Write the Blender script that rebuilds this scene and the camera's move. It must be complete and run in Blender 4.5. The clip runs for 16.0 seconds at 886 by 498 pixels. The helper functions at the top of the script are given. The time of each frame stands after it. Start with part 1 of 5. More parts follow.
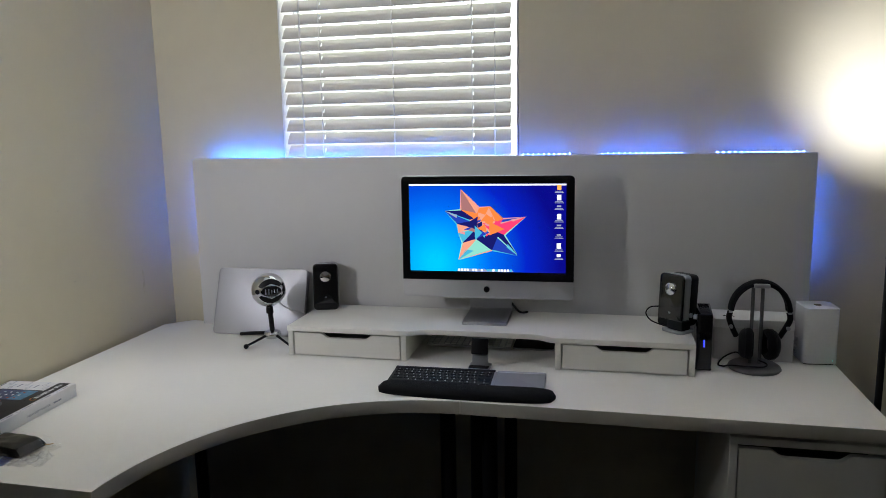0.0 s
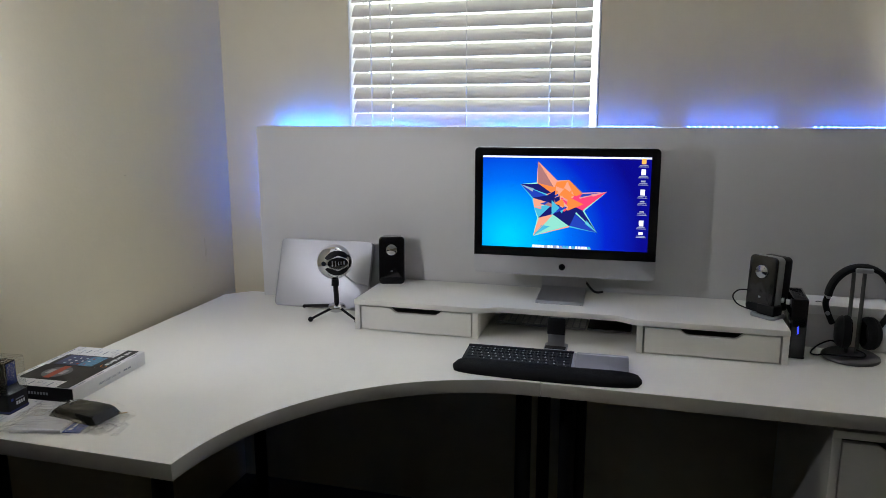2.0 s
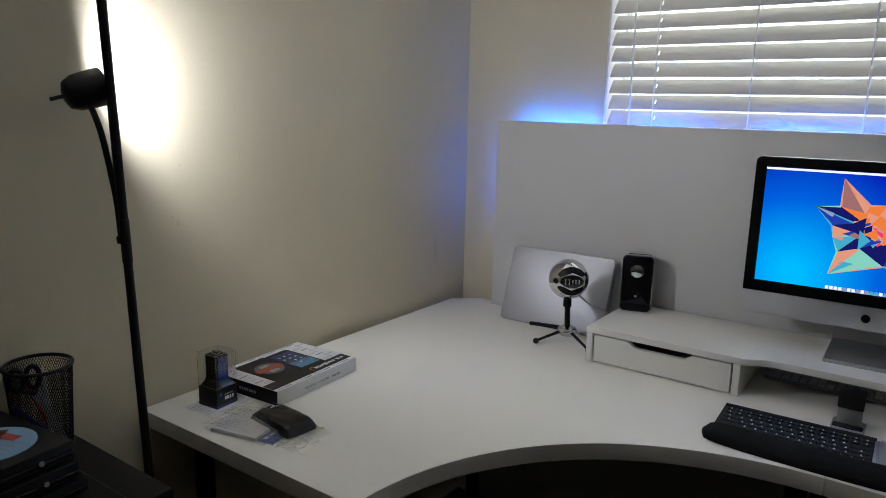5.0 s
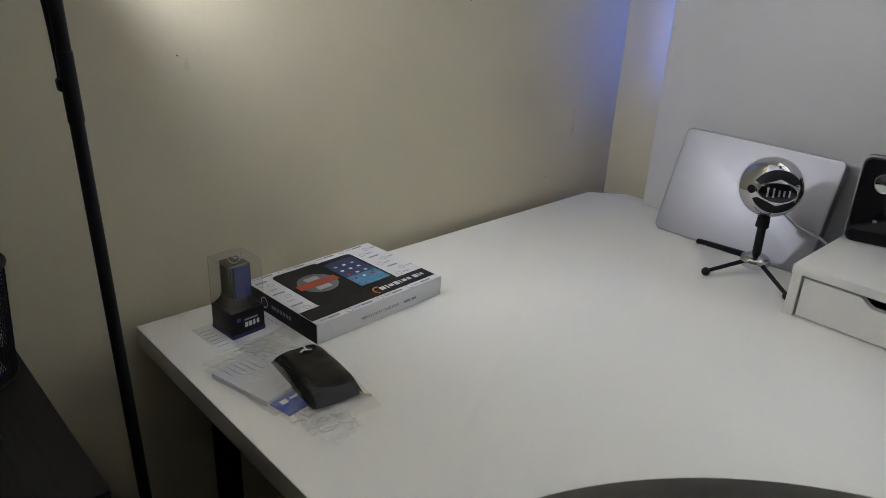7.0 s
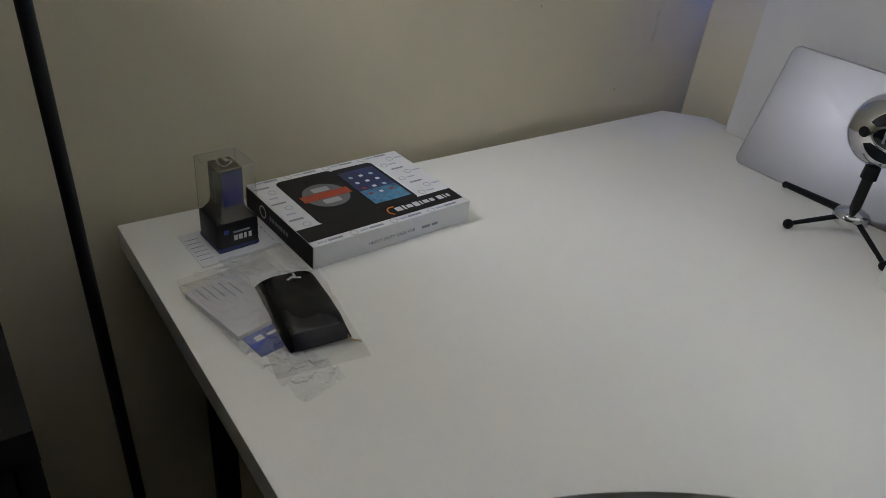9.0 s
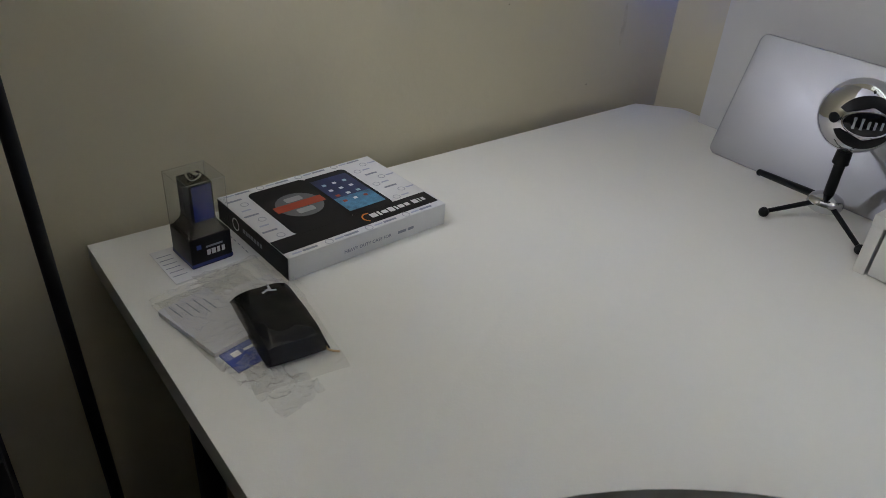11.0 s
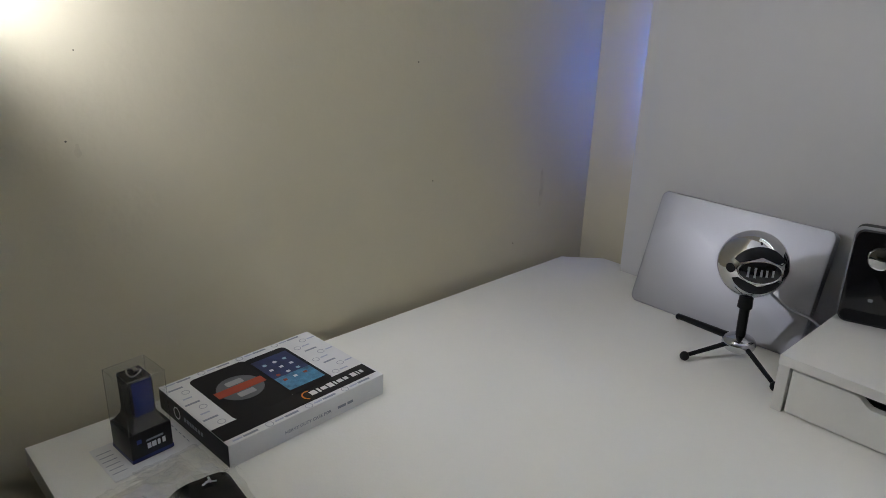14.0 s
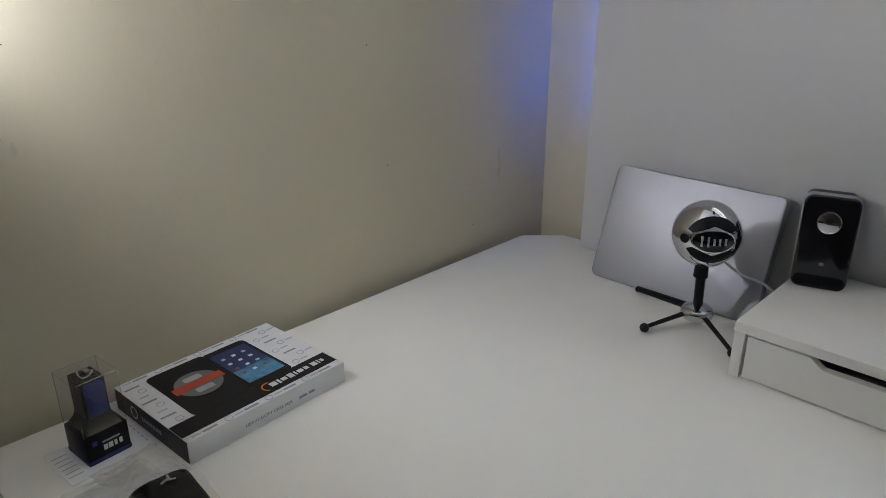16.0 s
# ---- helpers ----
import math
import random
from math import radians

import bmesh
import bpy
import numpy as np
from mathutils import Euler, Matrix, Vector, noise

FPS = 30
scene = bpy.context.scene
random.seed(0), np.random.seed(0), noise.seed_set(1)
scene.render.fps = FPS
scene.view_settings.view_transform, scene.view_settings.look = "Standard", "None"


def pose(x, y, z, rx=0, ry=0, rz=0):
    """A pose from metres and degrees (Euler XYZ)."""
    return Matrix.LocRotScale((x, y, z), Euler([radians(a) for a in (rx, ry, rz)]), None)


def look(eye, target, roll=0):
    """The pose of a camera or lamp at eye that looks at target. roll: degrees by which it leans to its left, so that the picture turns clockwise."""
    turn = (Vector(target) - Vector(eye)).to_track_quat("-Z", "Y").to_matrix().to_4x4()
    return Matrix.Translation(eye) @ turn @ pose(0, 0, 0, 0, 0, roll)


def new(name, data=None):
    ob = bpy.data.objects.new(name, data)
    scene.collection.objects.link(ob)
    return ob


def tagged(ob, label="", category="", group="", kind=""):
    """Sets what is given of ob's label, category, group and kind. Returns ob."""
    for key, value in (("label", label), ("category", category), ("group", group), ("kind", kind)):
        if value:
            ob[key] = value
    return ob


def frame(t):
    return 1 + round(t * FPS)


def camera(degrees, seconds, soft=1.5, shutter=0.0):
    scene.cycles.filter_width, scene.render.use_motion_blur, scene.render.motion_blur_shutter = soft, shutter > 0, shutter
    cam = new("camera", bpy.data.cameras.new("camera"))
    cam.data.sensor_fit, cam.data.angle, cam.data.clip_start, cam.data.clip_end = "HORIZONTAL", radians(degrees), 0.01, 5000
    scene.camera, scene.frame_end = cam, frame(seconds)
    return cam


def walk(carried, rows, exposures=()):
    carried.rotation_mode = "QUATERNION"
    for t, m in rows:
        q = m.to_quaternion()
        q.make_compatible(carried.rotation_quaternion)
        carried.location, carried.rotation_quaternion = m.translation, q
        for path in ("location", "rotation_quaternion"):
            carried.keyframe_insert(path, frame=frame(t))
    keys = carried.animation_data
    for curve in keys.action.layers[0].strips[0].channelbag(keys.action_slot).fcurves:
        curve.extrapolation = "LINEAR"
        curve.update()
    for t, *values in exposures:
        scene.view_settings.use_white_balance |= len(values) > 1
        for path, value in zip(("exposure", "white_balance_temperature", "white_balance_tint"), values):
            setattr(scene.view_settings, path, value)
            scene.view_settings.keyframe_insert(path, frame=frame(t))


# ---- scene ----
cam = camera(63.66, 16.0, soft=0.8)
PATH = [
    (0, (0.0481, 0.1546, 1.3799), (-0.3961, 2.0773, 1.0547), -1.07),
    (0.5, (0.0478, 0.1582, 1.3698), (-0.3910, 2.0824, 1.0456), -0.55),
    (1, (0.0290, 0.1606, 1.3703), (-0.3734, 2.0905, 1.0333), -0.03),
    (1.5, (-0.0327, 0.1679, 1.3636), (-0.4142, 2.0991, 1.0099), -0.09),
    (2, (-0.0874, 0.2027, 1.3532), (-0.6150, 2.0937, 0.9712), -0.11),
    (2.5, (-0.1119, 0.2999, 1.3490), (-0.9884, 2.0583, 0.9752), -0.24),
    (3, (-0.0814, 0.4032, 1.3442), (-1.2643, 1.9909, 1.0614), 1.55),
    (3.2, (-0.0730, 0.4263, 1.3443), (-1.2694, 2.0058, 1.0728), 1.81),
    (5.5, (-0.2440, 0.4892, 1.3540), (-1.3792, 2.0652, 0.8772), 0.61),
    (6, (-0.3246, 0.6240, 1.3200), (-1.5759, 2.0781, 0.7548), 0.58),
    (6.5, (-0.4003, 0.7873, 1.2922), (-1.7461, 2.1248, 0.6598), 3.49),
    (7, (-0.4901, 0.9038, 1.2635), (-1.8230, 2.1754, 0.4847), 2.90),
    (7.5, (-0.5927, 0.9863, 1.2587), (-1.8992, 2.2268, 0.3903), 4.02),
    (8, (-0.5836, 1.0380, 1.2501), (-1.8956, 2.1772, 0.2596), 6.70),
    (8.5, (-0.5827, 1.0578, 1.2402), (-1.8862, 2.1363, 0.1734), 6.72),
    (9, (-0.5825, 1.0569, 1.2365), (-1.9076, 2.1175, 0.1785), 6.49),
    (11.5, (-0.5852, 1.0724, 1.2401), (-1.8807, 2.1744, 0.1878), 4.14),
    (12, (-0.5765, 1.0734, 1.2465), (-1.8900, 2.1790, 0.2207), 3.25),
    (12.5, (-0.5665, 1.0785, 1.2617), (-1.9058, 2.2286, 0.3216), 2.37),
    (13, (-0.5588, 1.0782, 1.2811), (-1.9373, 2.2604, 0.4433), 2.03),
    (13.5, (-0.5540, 1.0745, 1.2937), (-1.9323, 2.3106, 0.5370), 1.99),
    (14, (-0.5427, 1.0731, 1.3029), (-1.9047, 2.3594, 0.6028), 1.75),
    (14.5, (-0.5349, 1.0772, 1.3039), (-1.8550, 2.3989, 0.5895), 0.76),
    (15, (-0.5287, 1.0791, 1.3018), (-1.8484, 2.4133, 0.6101), 0.17),
    (15.5, (-0.5290, 1.0875, 1.2974), (-1.8344, 2.4213, 0.5784), -0.21),
    (16, (-0.5301, 1.0927, 1.2990), (-1.8246, 2.4259, 0.5596), -0.08),
]
walk(cam, [(t, look(eye, target, roll)) for t, eye, target, roll in PATH],
     exposures=[(0.0, 0.26), (2.0, 0.33), (3.0, 0.37), (5.5, -0.12), (6.0, 0.06), (7.0, 0.2), (8.0, 0.08), (9.0, -0.05), (11.5, -0.05), (14.0, -0.04), (16.0, -0.02)])
# ---------------------------------------------------------------- light
world = bpy.data.worlds.new("room_world")
scene.world = world
world.use_nodes = True
sky = world.node_tree.nodes.new("ShaderNodeTexSky")
sky.sky_type, sky.sun_disc, sky.sun_elevation, sky.sun_rotation = "NISHITA", False, radians(40), radians(200)
world.node_tree.links.new(sky.outputs[0], world.node_tree.nodes["Background"].inputs[0])
world.node_tree.nodes["Background"].inputs[1].default_value = 0.15


def lamp(name, kind, m, watts, colour, **more):
    data = bpy.data.lights.new(name, kind)
    data.energy, data.color = watts, colour
    for key, value in more.items():
        if key == "size":
            data.size = value
        elif key == "size_y":
            data.shape, data.size_y = "RECTANGLE", value
        elif key == "radius":
            data.shadow_soft_size = value
        elif key == "cone":
            data.spot_size = radians(value)
        elif key == "blend":
            data.spot_blend = value
    ob = new(name, data)
    ob.matrix_world = m
    return ob


BULB = (0.825, 0.845, 0.975)
lamp("reading_bulb_left", "SPOT", look((-1.397, 1.153, 1.370), (-1.367, 2.103, 1.590)), 11.0, BULB, radius=0.022, cone=170, blend=0.6)
lamp("uplight_bulb_left", "SPOT", look((-1.367, 1.134, 1.690), (-1.367, 1.134, 2.5)), 39.0, BULB, radius=0.03, cone=150, blend=0.4)
lamp("reading_bulb_right", "SPOT", look((0.770, 2.070, 1.377), (0.80, 2.27, 1.450)), 11.5, BULB, radius=0.016, cone=104, blend=1.0)
lamp("uplight_bulb_right", "SPOT", look((0.705, 2.010, 1.815), (0.705, 2.010, 2.6)), 27.0, BULB, radius=0.03, cone=150, blend=0.4)


# ---------------------------------------------------------------- materials
def material(name, base, rough=0.5, metal=0.0, vary=0.06, scale=8.0, bump=0.0, bump_scale=60.0, emit=None, strength=0.0,
             clear=0.0, coat=0.0, spread=0.0, stretch=(1, 1, 1)):
    """Principled surface with colour variation at two scales, uneven roughness and fine relief."""
    m = bpy.data.materials.new(name)
    m.use_nodes = True
    nt = m.node_tree
    b = nt.nodes["Principled BSDF"]
    b.inputs["Base Color"].default_value = (*base, 1)
    b.inputs["Roughness"].default_value = rough
    b.inputs["Metallic"].default_value = metal
    b.inputs["Specular IOR Level"].default_value = 0.5 if max(base) > 0.03 or rough < 0.2 else 0.2
    if clear:
        b.inputs["Transmission Weight"].default_value = clear
        b.inputs["IOR"].default_value = 1.15
    if coat:
        b.inputs["Coat Weight"].default_value = coat
        b.inputs["Coat Roughness"].default_value = 0.08
    if emit:
        b.inputs["Emission Color"].default_value = (*emit, 1)
        b.inputs["Emission Strength"].default_value = strength
    co = nt.nodes.new("ShaderNodeTexCoord")
    mp = nt.nodes.new("ShaderNodeMapping")
    mp.inputs["Scale"].default_value = stretch
    nt.links.new(co.outputs["Object"], mp.inputs["Vector"])
    if vary:
        big = nt.nodes.new("ShaderNodeTexNoise")
        big.inputs["Scale"].default_value, big.inputs["Detail"].default_value = scale, 5
        small = nt.nodes.new("ShaderNodeTexNoise")
        small.inputs["Scale"].default_value, small.inputs["Detail"].default_value = scale * 14, 3
        nt.links.new(mp.outputs[0], big.inputs["Vector"])
        nt.links.new(mp.outputs[0], small.inputs["Vector"])
        mix = nt.nodes.new("ShaderNodeMath")
        mix.operation = "MULTIPLY_ADD"
        mix.inputs[1].default_value = 0.4
        nt.links.new(small.outputs[0], mix.inputs[0])
        nt.links.new(big.outputs[0], mix.inputs[2])
        ramp = nt.nodes.new("ShaderNodeValToRGB")
        ramp.color_ramp.elements[0].position, ramp.color_ramp.elements[1].position = 0.45, 0.95
        ramp.color_ramp.elements[0].color = (*[c * (1 - vary) for c in base], 1)
        ramp.color_ramp.elements[1].color = (*[min(1, c * (1 + vary)) for c in base], 1)
        nt.links.new(mix.outputs[0], ramp.inputs[0])
        last = ramp.outputs[0]
        if spread:
            info = nt.nodes.new("ShaderNodeObjectInfo")
            hsv = nt.nodes.new("ShaderNodeHueSaturation")
            rng = nt.nodes.new("ShaderNodeMapRange")
            rng.inputs[3].default_value, rng.inputs[4].default_value = 1 - spread, 1 + spread
            nt.links.new(info.outputs["Random"], rng.inputs[0])
            nt.links.new(rng.outputs[0], hsv.inputs["Value"])
            nt.links.new(last, hsv.inputs["Color"])
            last = hsv.outputs[0]
        nt.links.new(last, b.inputs["Base Color"])
        rr = nt.nodes.new("ShaderNodeMapRange")
        rr.inputs[3].default_value, rr.inputs[4].default_value = max(0.02, rough * 0.82), min(1, rough * 1.18)
        nt.links.new(mix.outputs[0], rr.inputs[0])
        nt.links.new(rr.outputs[0], b.inputs["Roughness"])
    if bump:
        n = nt.nodes.new("ShaderNodeTexNoise")
        n.inputs["Scale"].default_value, n.inputs["Detail"].default_value = bump_scale, 4
        nt.links.new(mp.outputs[0], n.inputs["Vector"])
        bp = nt.nodes.new("ShaderNodeBump")
        bp.inputs["Strength"].default_value, bp.inputs["Distance"].default_value = bump, 0.002
        nt.links.new(n.outputs[0], bp.inputs["Height"])
        nt.links.new(bp.outputs[0], b.inputs["Normal"])
    return m


WALL = material("wall_paint", (0.62, 0.562, 0.395), 0.55, vary=0.03, scale=1.5, bump=0.22, bump_scale=90)
CEIL = material("ceiling_paint", (0.82, 0.81, 0.77), 0.8, vary=0.02, scale=2, bump=0.3, bump_scale=70)
CARPET = material("carpet", (0.032, 0.026, 0.021), 0.95, vary=0.2, scale=20, bump=0.8, bump_scale=300)
DESKTOP = material("white_laminate", (0.82, 0.81, 0.74), 0.32, vary=0.015, scale=6, bump=0.12, bump_scale=350)
# white edge band, darkened in colour for the shade on the desk's front
DESK_EDGE_SHADED = material("shaded_white_edge", (0.54, 0.52, 0.46), 0.45, vary=0.03, scale=12)
# same white as the desk top, greyed for the weaker light on the board
PANEL_DIMMED = material("dimmed_white_foil", (0.62, 0.615, 0.60), 0.45, vary=0.015, scale=5, bump=0.08, bump_scale=300)
UNIT = material("white_painted_board", (0.74, 0.73, 0.67), 0.38, vary=0.02, scale=9, bump=0.06, bump_scale=200)
# dark tone on the drawer boxes, painting the shade behind notches and gaps
GAP_SHADE = material("drawer_gap_shade", (0.10, 0.095, 0.085), 0.8, vary=0.05)
DARK_METAL = material("black_powder_coat", (0.012, 0.012, 0.013), 0.42, metal=0.0, vary=0.1, scale=30, bump=0.15, bump_scale=400)
BLACK_WOOD = material("black_brown_wood_veneer", (0.008, 0.007, 0.006), 0.7, vary=0.25, scale=14, bump=0.2, bump_scale=120, stretch=(0.15, 1, 1))
BLACK_PLASTIC = material("black_plastic", (0.006, 0.006, 0.0065), 0.42, vary=0.08, scale=40, bump=0.1, bump_scale=500)
GLOSS_BLACK = material("glossy_black_plastic", (0.006, 0.006, 0.007), 0.10, vary=0.05, scale=20, coat=0.4)
RUBBER = material("black_fabric_gel_rest", (0.005, 0.005, 0.0055), 0.8, vary=0.15, scale=50, bump=0.35, bump_scale=900)
ALU = material("bead_blasted_aluminium", (0.43, 0.435, 0.455), 0.44, metal=0.9, vary=0.03, scale=20, bump=0.06, bump_scale=1500)
CHIN = material("imac_aluminium", (0.60, 0.60, 0.61), 0.42, metal=0.75, vary=0.03, scale=15, bump=0.05, bump_scale=1500)
CHROME = material("polished_chrome", (0.60, 0.605, 0.62), 0.07, metal=1.0, vary=0.02, scale=10)
WHITE_PLASTIC = material("white_gloss_plastic", (0.80, 0.80, 0.78), 0.22, vary=0.02, scale=10, coat=0.3)
GREY_PLASTIC = material("silver_grey_plastic", (0.42, 0.43, 0.45), 0.32, metal=0.6, vary=0.05, scale=20)
BLIND = material("white_blind_slat", (0.62, 0.60, 0.55), 0.4, vary=0.03, scale=8, spread=0.03)
TRIM_WHITE = material("white_window_paint", (0.80, 0.79, 0.76), 0.35, vary=0.02, scale=5)
CORD = material("blind_cord", (0.80, 0.79, 0.75), 0.8, vary=0.1, scale=60)
PAPER = material("printed_paper", (0.74, 0.74, 0.73), 0.6, vary=0.03, scale=20)
PRINT_GREY = material("grey_ink", (0.30, 0.32, 0.36), 0.6, vary=0.05)
PRINT_BLACK = material("black_print", (0.012, 0.011, 0.012), 0.35, vary=0.1, scale=20)
PRINT_WHITE = material("white_ink", (0.75, 0.75, 0.75), 0.5, vary=0.02)
ORANGE = material("orange_print", (0.75, 0.22, 0.02), 0.5, vary=0.05)
RED_STRAP = material("rust_red_strap_print", (0.38, 0.055, 0.02), 0.5, vary=0.12, scale=30)
BLUE_INK = material("blue_ink", (0.03, 0.06, 0.30), 0.4, vary=0.1)
BLUE_CARD = material("blue_card", (0.04, 0.07, 0.32), 0.5, vary=0.12, scale=30)
LED_BLUE = material("blue_led", (0.02, 0.05, 0.3), 0.4, vary=0, emit=(0.04, 0.14, 1.0), strength=95.0)
LED_WALL = material("bright_blue_led", (0.02, 0.05, 0.3), 0.4, vary=0, emit=(0.02, 0.17, 1.0), strength=270.0)
LED_SMALL = material("indicator_led", (0.02, 0.05, 0.3), 0.4, vary=0, emit=(0.02, 0.03, 1.0), strength=2.6)


# ---------------------------------------------------------------- mesh helpers
def box(bm, c, s, rot=None, bevel=0.0, seg=2):
    r = bmesh.ops.create_cube(bm, size=1.0)
    vs = r["verts"]
    m = Matrix.Translation(c) @ (rot.to_4x4() if rot else Matrix()) @ Matrix.Diagonal((*s, 1))
    bmesh.ops.transform(bm, matrix=m, verts=vs)
    if bevel:
        es = list({e for v in vs for e in v.link_edges})
        bmesh.ops.bevel(bm, geom=es, offset=bevel, segments=seg, affect="EDGES", profile=0.5)
    return bm


def slab(x0, x1, y0, y1, z0, z1, bevel=0.0, seg=2):
    return box(bmesh.new(), ((x0 + x1) / 2, (y0 + y1) / 2, (z0 + z1) / 2), (x1 - x0, y1 - y0, z1 - z0), None, bevel, seg)


def rod(bm, a, b, r0, r1=None, seg=16):
    a, b = Vector(a), Vector(b)
    d = b - a
    m = Matrix.Translation((a + b) / 2) @ d.to_track_quat("Z", "Y").to_matrix().to_4x4()
    bmesh.ops.create_cone(bm, cap_ends=True, segments=seg, radius1=r0, radius2=r0 if r1 is None else r1, depth=d.length, matrix=m)
    return bm


def ball(bm, c, r, seg=24, squash=(1, 1, 1)):
    m = Matrix.Translation(c) @ Matrix.Diagonal((*[r * q for q in squash], 1))
    bmesh.ops.create_uvsphere(bm, u_segments=seg, v_segments=seg // 2, radius=1.0, matrix=m)
    return bm


def lathe(bm, profile, seg=32, m=None):
    """Turns (radius, height) pairs about z."""
    rings = []
    for r, z in profile:
        rings.append([bm.verts.new((r * math.cos(2 * math.pi * i / seg), r * math.sin(2 * math.pi * i / seg), z)) for i in range(seg)] if r > 1e-5 else [bm.verts.new((0, 0, z))])
    made = [v for ring in rings for v in ring]
    for p, q in zip(rings, rings[1:]):
        for i in range(seg):
            j = (i + 1) % seg
            if len(p) == 1 and len(q) == 1:
                continue
            if len(p) == 1:
                bm.faces.new((p[0], q[j], q[i]))
            elif len(q) == 1:
                bm.faces.new((p[i], p[j], q[0]))
            else:
                bm.faces.new((p[i], p[j], q[j], q[i]))
    if m:
        bmesh.ops.transform(bm, matrix=m, verts=made)
    bmesh.ops.recalc_face_normals(bm, faces=list({f for v in made for f in v.link_faces}))
    return bm


def prism(outline, z0, z1, bevel=0.0, seg=2, bm=None):
    """A flat outline (x, y) raised from z0 to z1."""
    bm = bm or bmesh.new()
    low = [bm.verts.new((x, y, z0)) for x, y in outline]
    f = bm.faces.new(low)
    got = bmesh.ops.extrude_face_region(bm, geom=[f])
    top = [v for v in got["geom"] if isinstance(v, bmesh.types.BMVert)]
    bmesh.ops.translate(bm, vec=(0, 0, z1 - z0), verts=top)
    vs = low + top
    fs = list({q for v in vs for q in v.link_faces})
    bmesh.ops.recalc_face_normals(bm, faces=fs)
    if bevel:
        rim = [e for e in {e for v in vs for e in v.link_edges} if abs(e.verts[0].co.z - e.verts[1].co.z) < 1e-6]
        bmesh.ops.bevel(bm, geom=rim, offset=bevel, segments=seg, affect="EDGES", profile=0.5)
    return bm


def tube(bm, points, r, seg=10, taper=None):
    """A round wire along smooth points."""
    pts = [Vector(p) for p in points]
    fine = []
    n = len(pts)
    for i in range(n - 1):
        p0, p1, p2, p3 = pts[max(i - 1, 0)], pts[i], pts[i + 1], pts[min(i + 2, n - 1)]
        for k in range(6):
            t = k / 6
            fine.append(0.5 * ((2 * p1) + (p2 - p0) * t + (2 * p0 - 5 * p1 + 4 * p2 - p3) * t * t + (3 * p1 - p0 - 3 * p2 + p3) * t ** 3))
    fine.append(pts[-1])
    rings, side = [], None
    for i, p in enumerate(fine):
        d = (fine[min(i + 1, len(fine) - 1)] - fine[max(i - 1, 0)]).normalized()
        if side is None:
            side = d.orthogonal().normalized()
        side = (side - d * side.dot(d)).normalized()
        up = d.cross(side)
        rr = r if taper is None else r + (taper - r) * i / (len(fine) - 1)
        rings.append([bm.verts.new(p + (side * math.cos(2 * math.pi * k / seg) + up * math.sin(2 * math.pi * k / seg)) * rr) for k in range(seg)])
    for a, b in zip(rings, rings[1:]):
        for k in range(seg):
            bm.faces.new((a[k], a[(k + 1) % seg], b[(k + 1) % seg], b[k]))
    bm.faces.new(rings[0][::-1]), bm.faces.new(rings[-1])
    return bm


def rounded(w, h, r, n=6):
    """Outline of a rounded rectangle about the origin."""
    out = []
    for cx, cy, a0 in ((w / 2 - r, h / 2 - r, 0), (-w / 2 + r, h / 2 - r, 90), (-w / 2 + r, -h / 2 + r, 180), (w / 2 - r, -h / 2 + r, 270)):
        for i in range(n + 1):
            a = radians(a0 + 90 * i / n)
            out.append((cx + r * math.cos(a), cy + r * math.sin(a)))
    return out


def shade(me, angle=35):
    for f in me.polygons:
        f.use_smooth = True
    me.set_sharp_from_angle(angle=radians(angle))


def mesh_of(name, bm, mat_, smooth=True):
    me = bpy.data.meshes.new(name)
    bm.to_mesh(me)
    bm.free()
    me.materials.append(mat_)
    if smooth:
        shade(me)
    return me


def part(name, bm, mat_, parent=None, label="", m=None):
    ob = new(name, mesh_of(name, bm, mat_))
    if parent:
        ob.parent = parent
    if m is not None:
        ob.matrix_basis = m
    if label:
        tagged(ob, label)
    return ob


def thing(name, m, label, category, group="", kind=""):
    ob = new(name)
    ob.empty_display_size = 0.05
    ob.matrix_basis = m
    return tagged(ob, label, category, group, kind)


def words(name, text, size, mat_, parent, m, thick=0.0002, align="CENTER"):
    """Lettering as a mesh, its middle at m."""
    cu = bpy.data.curves.new(name, "FONT")
    cu.body, cu.size, cu.extrude, cu.align_x, cu.align_y = text, size, thick, align, "CENTER"
    cu.resolution_u = 3
    tmp = new(name + "_tmp", cu)
    me = bpy.data.meshes.new_from_object(tmp.evaluated_get(bpy.context.evaluated_depsgraph_get()))
    bpy.data.objects.remove(tmp)
    me.materials.clear()
    me.materials.append(mat_)
    ob = new(name, me)
    ob.parent = parent
    ob.matrix_basis = m
    return ob


def structure(name, bm, mat_, label, category):
    ob = part(name, bm, mat_)
    return tagged(ob, label, category, kind="structure")


# ---------------------------------------------------------------- room
XL, XR, YB, YF, ZC = -1.482, 3.80, 2.411, -4.00, 2.45
WX0, WX1, WZ0, WZ1 = -1.018, -0.2235, 1.16, 2.08      # window opening
structure("floor", slab(XL - 0.1, XR + 0.1, YF - 0.1, YB + 0.2, -0.1, 0), CARPET, "dark brown carpet floor under the desk", "floor")
structure("ceiling", slab(XL - 0.1, XR + 0.1, YF - 0.1, YB + 0.2, ZC, ZC + 0.1), CEIL, "plain off-white painted ceiling", "ceiling")
structure("wall_west", slab(XL - 0.1, XL, YF, YB, 0, ZC), WALL, "beige painted wall beside the desk", "wall")
structure("wall_east", slab(XR, XR + 0.1, YF, YB, 0, ZC), WALL, "beige painted wall", "wall")
structure("wall_south", slab(XL - 0.1, XR + 0.1, YF - 0.1, YF, 0, ZC), WALL, "beige painted wall", "wall")
bm = bmesh.new()
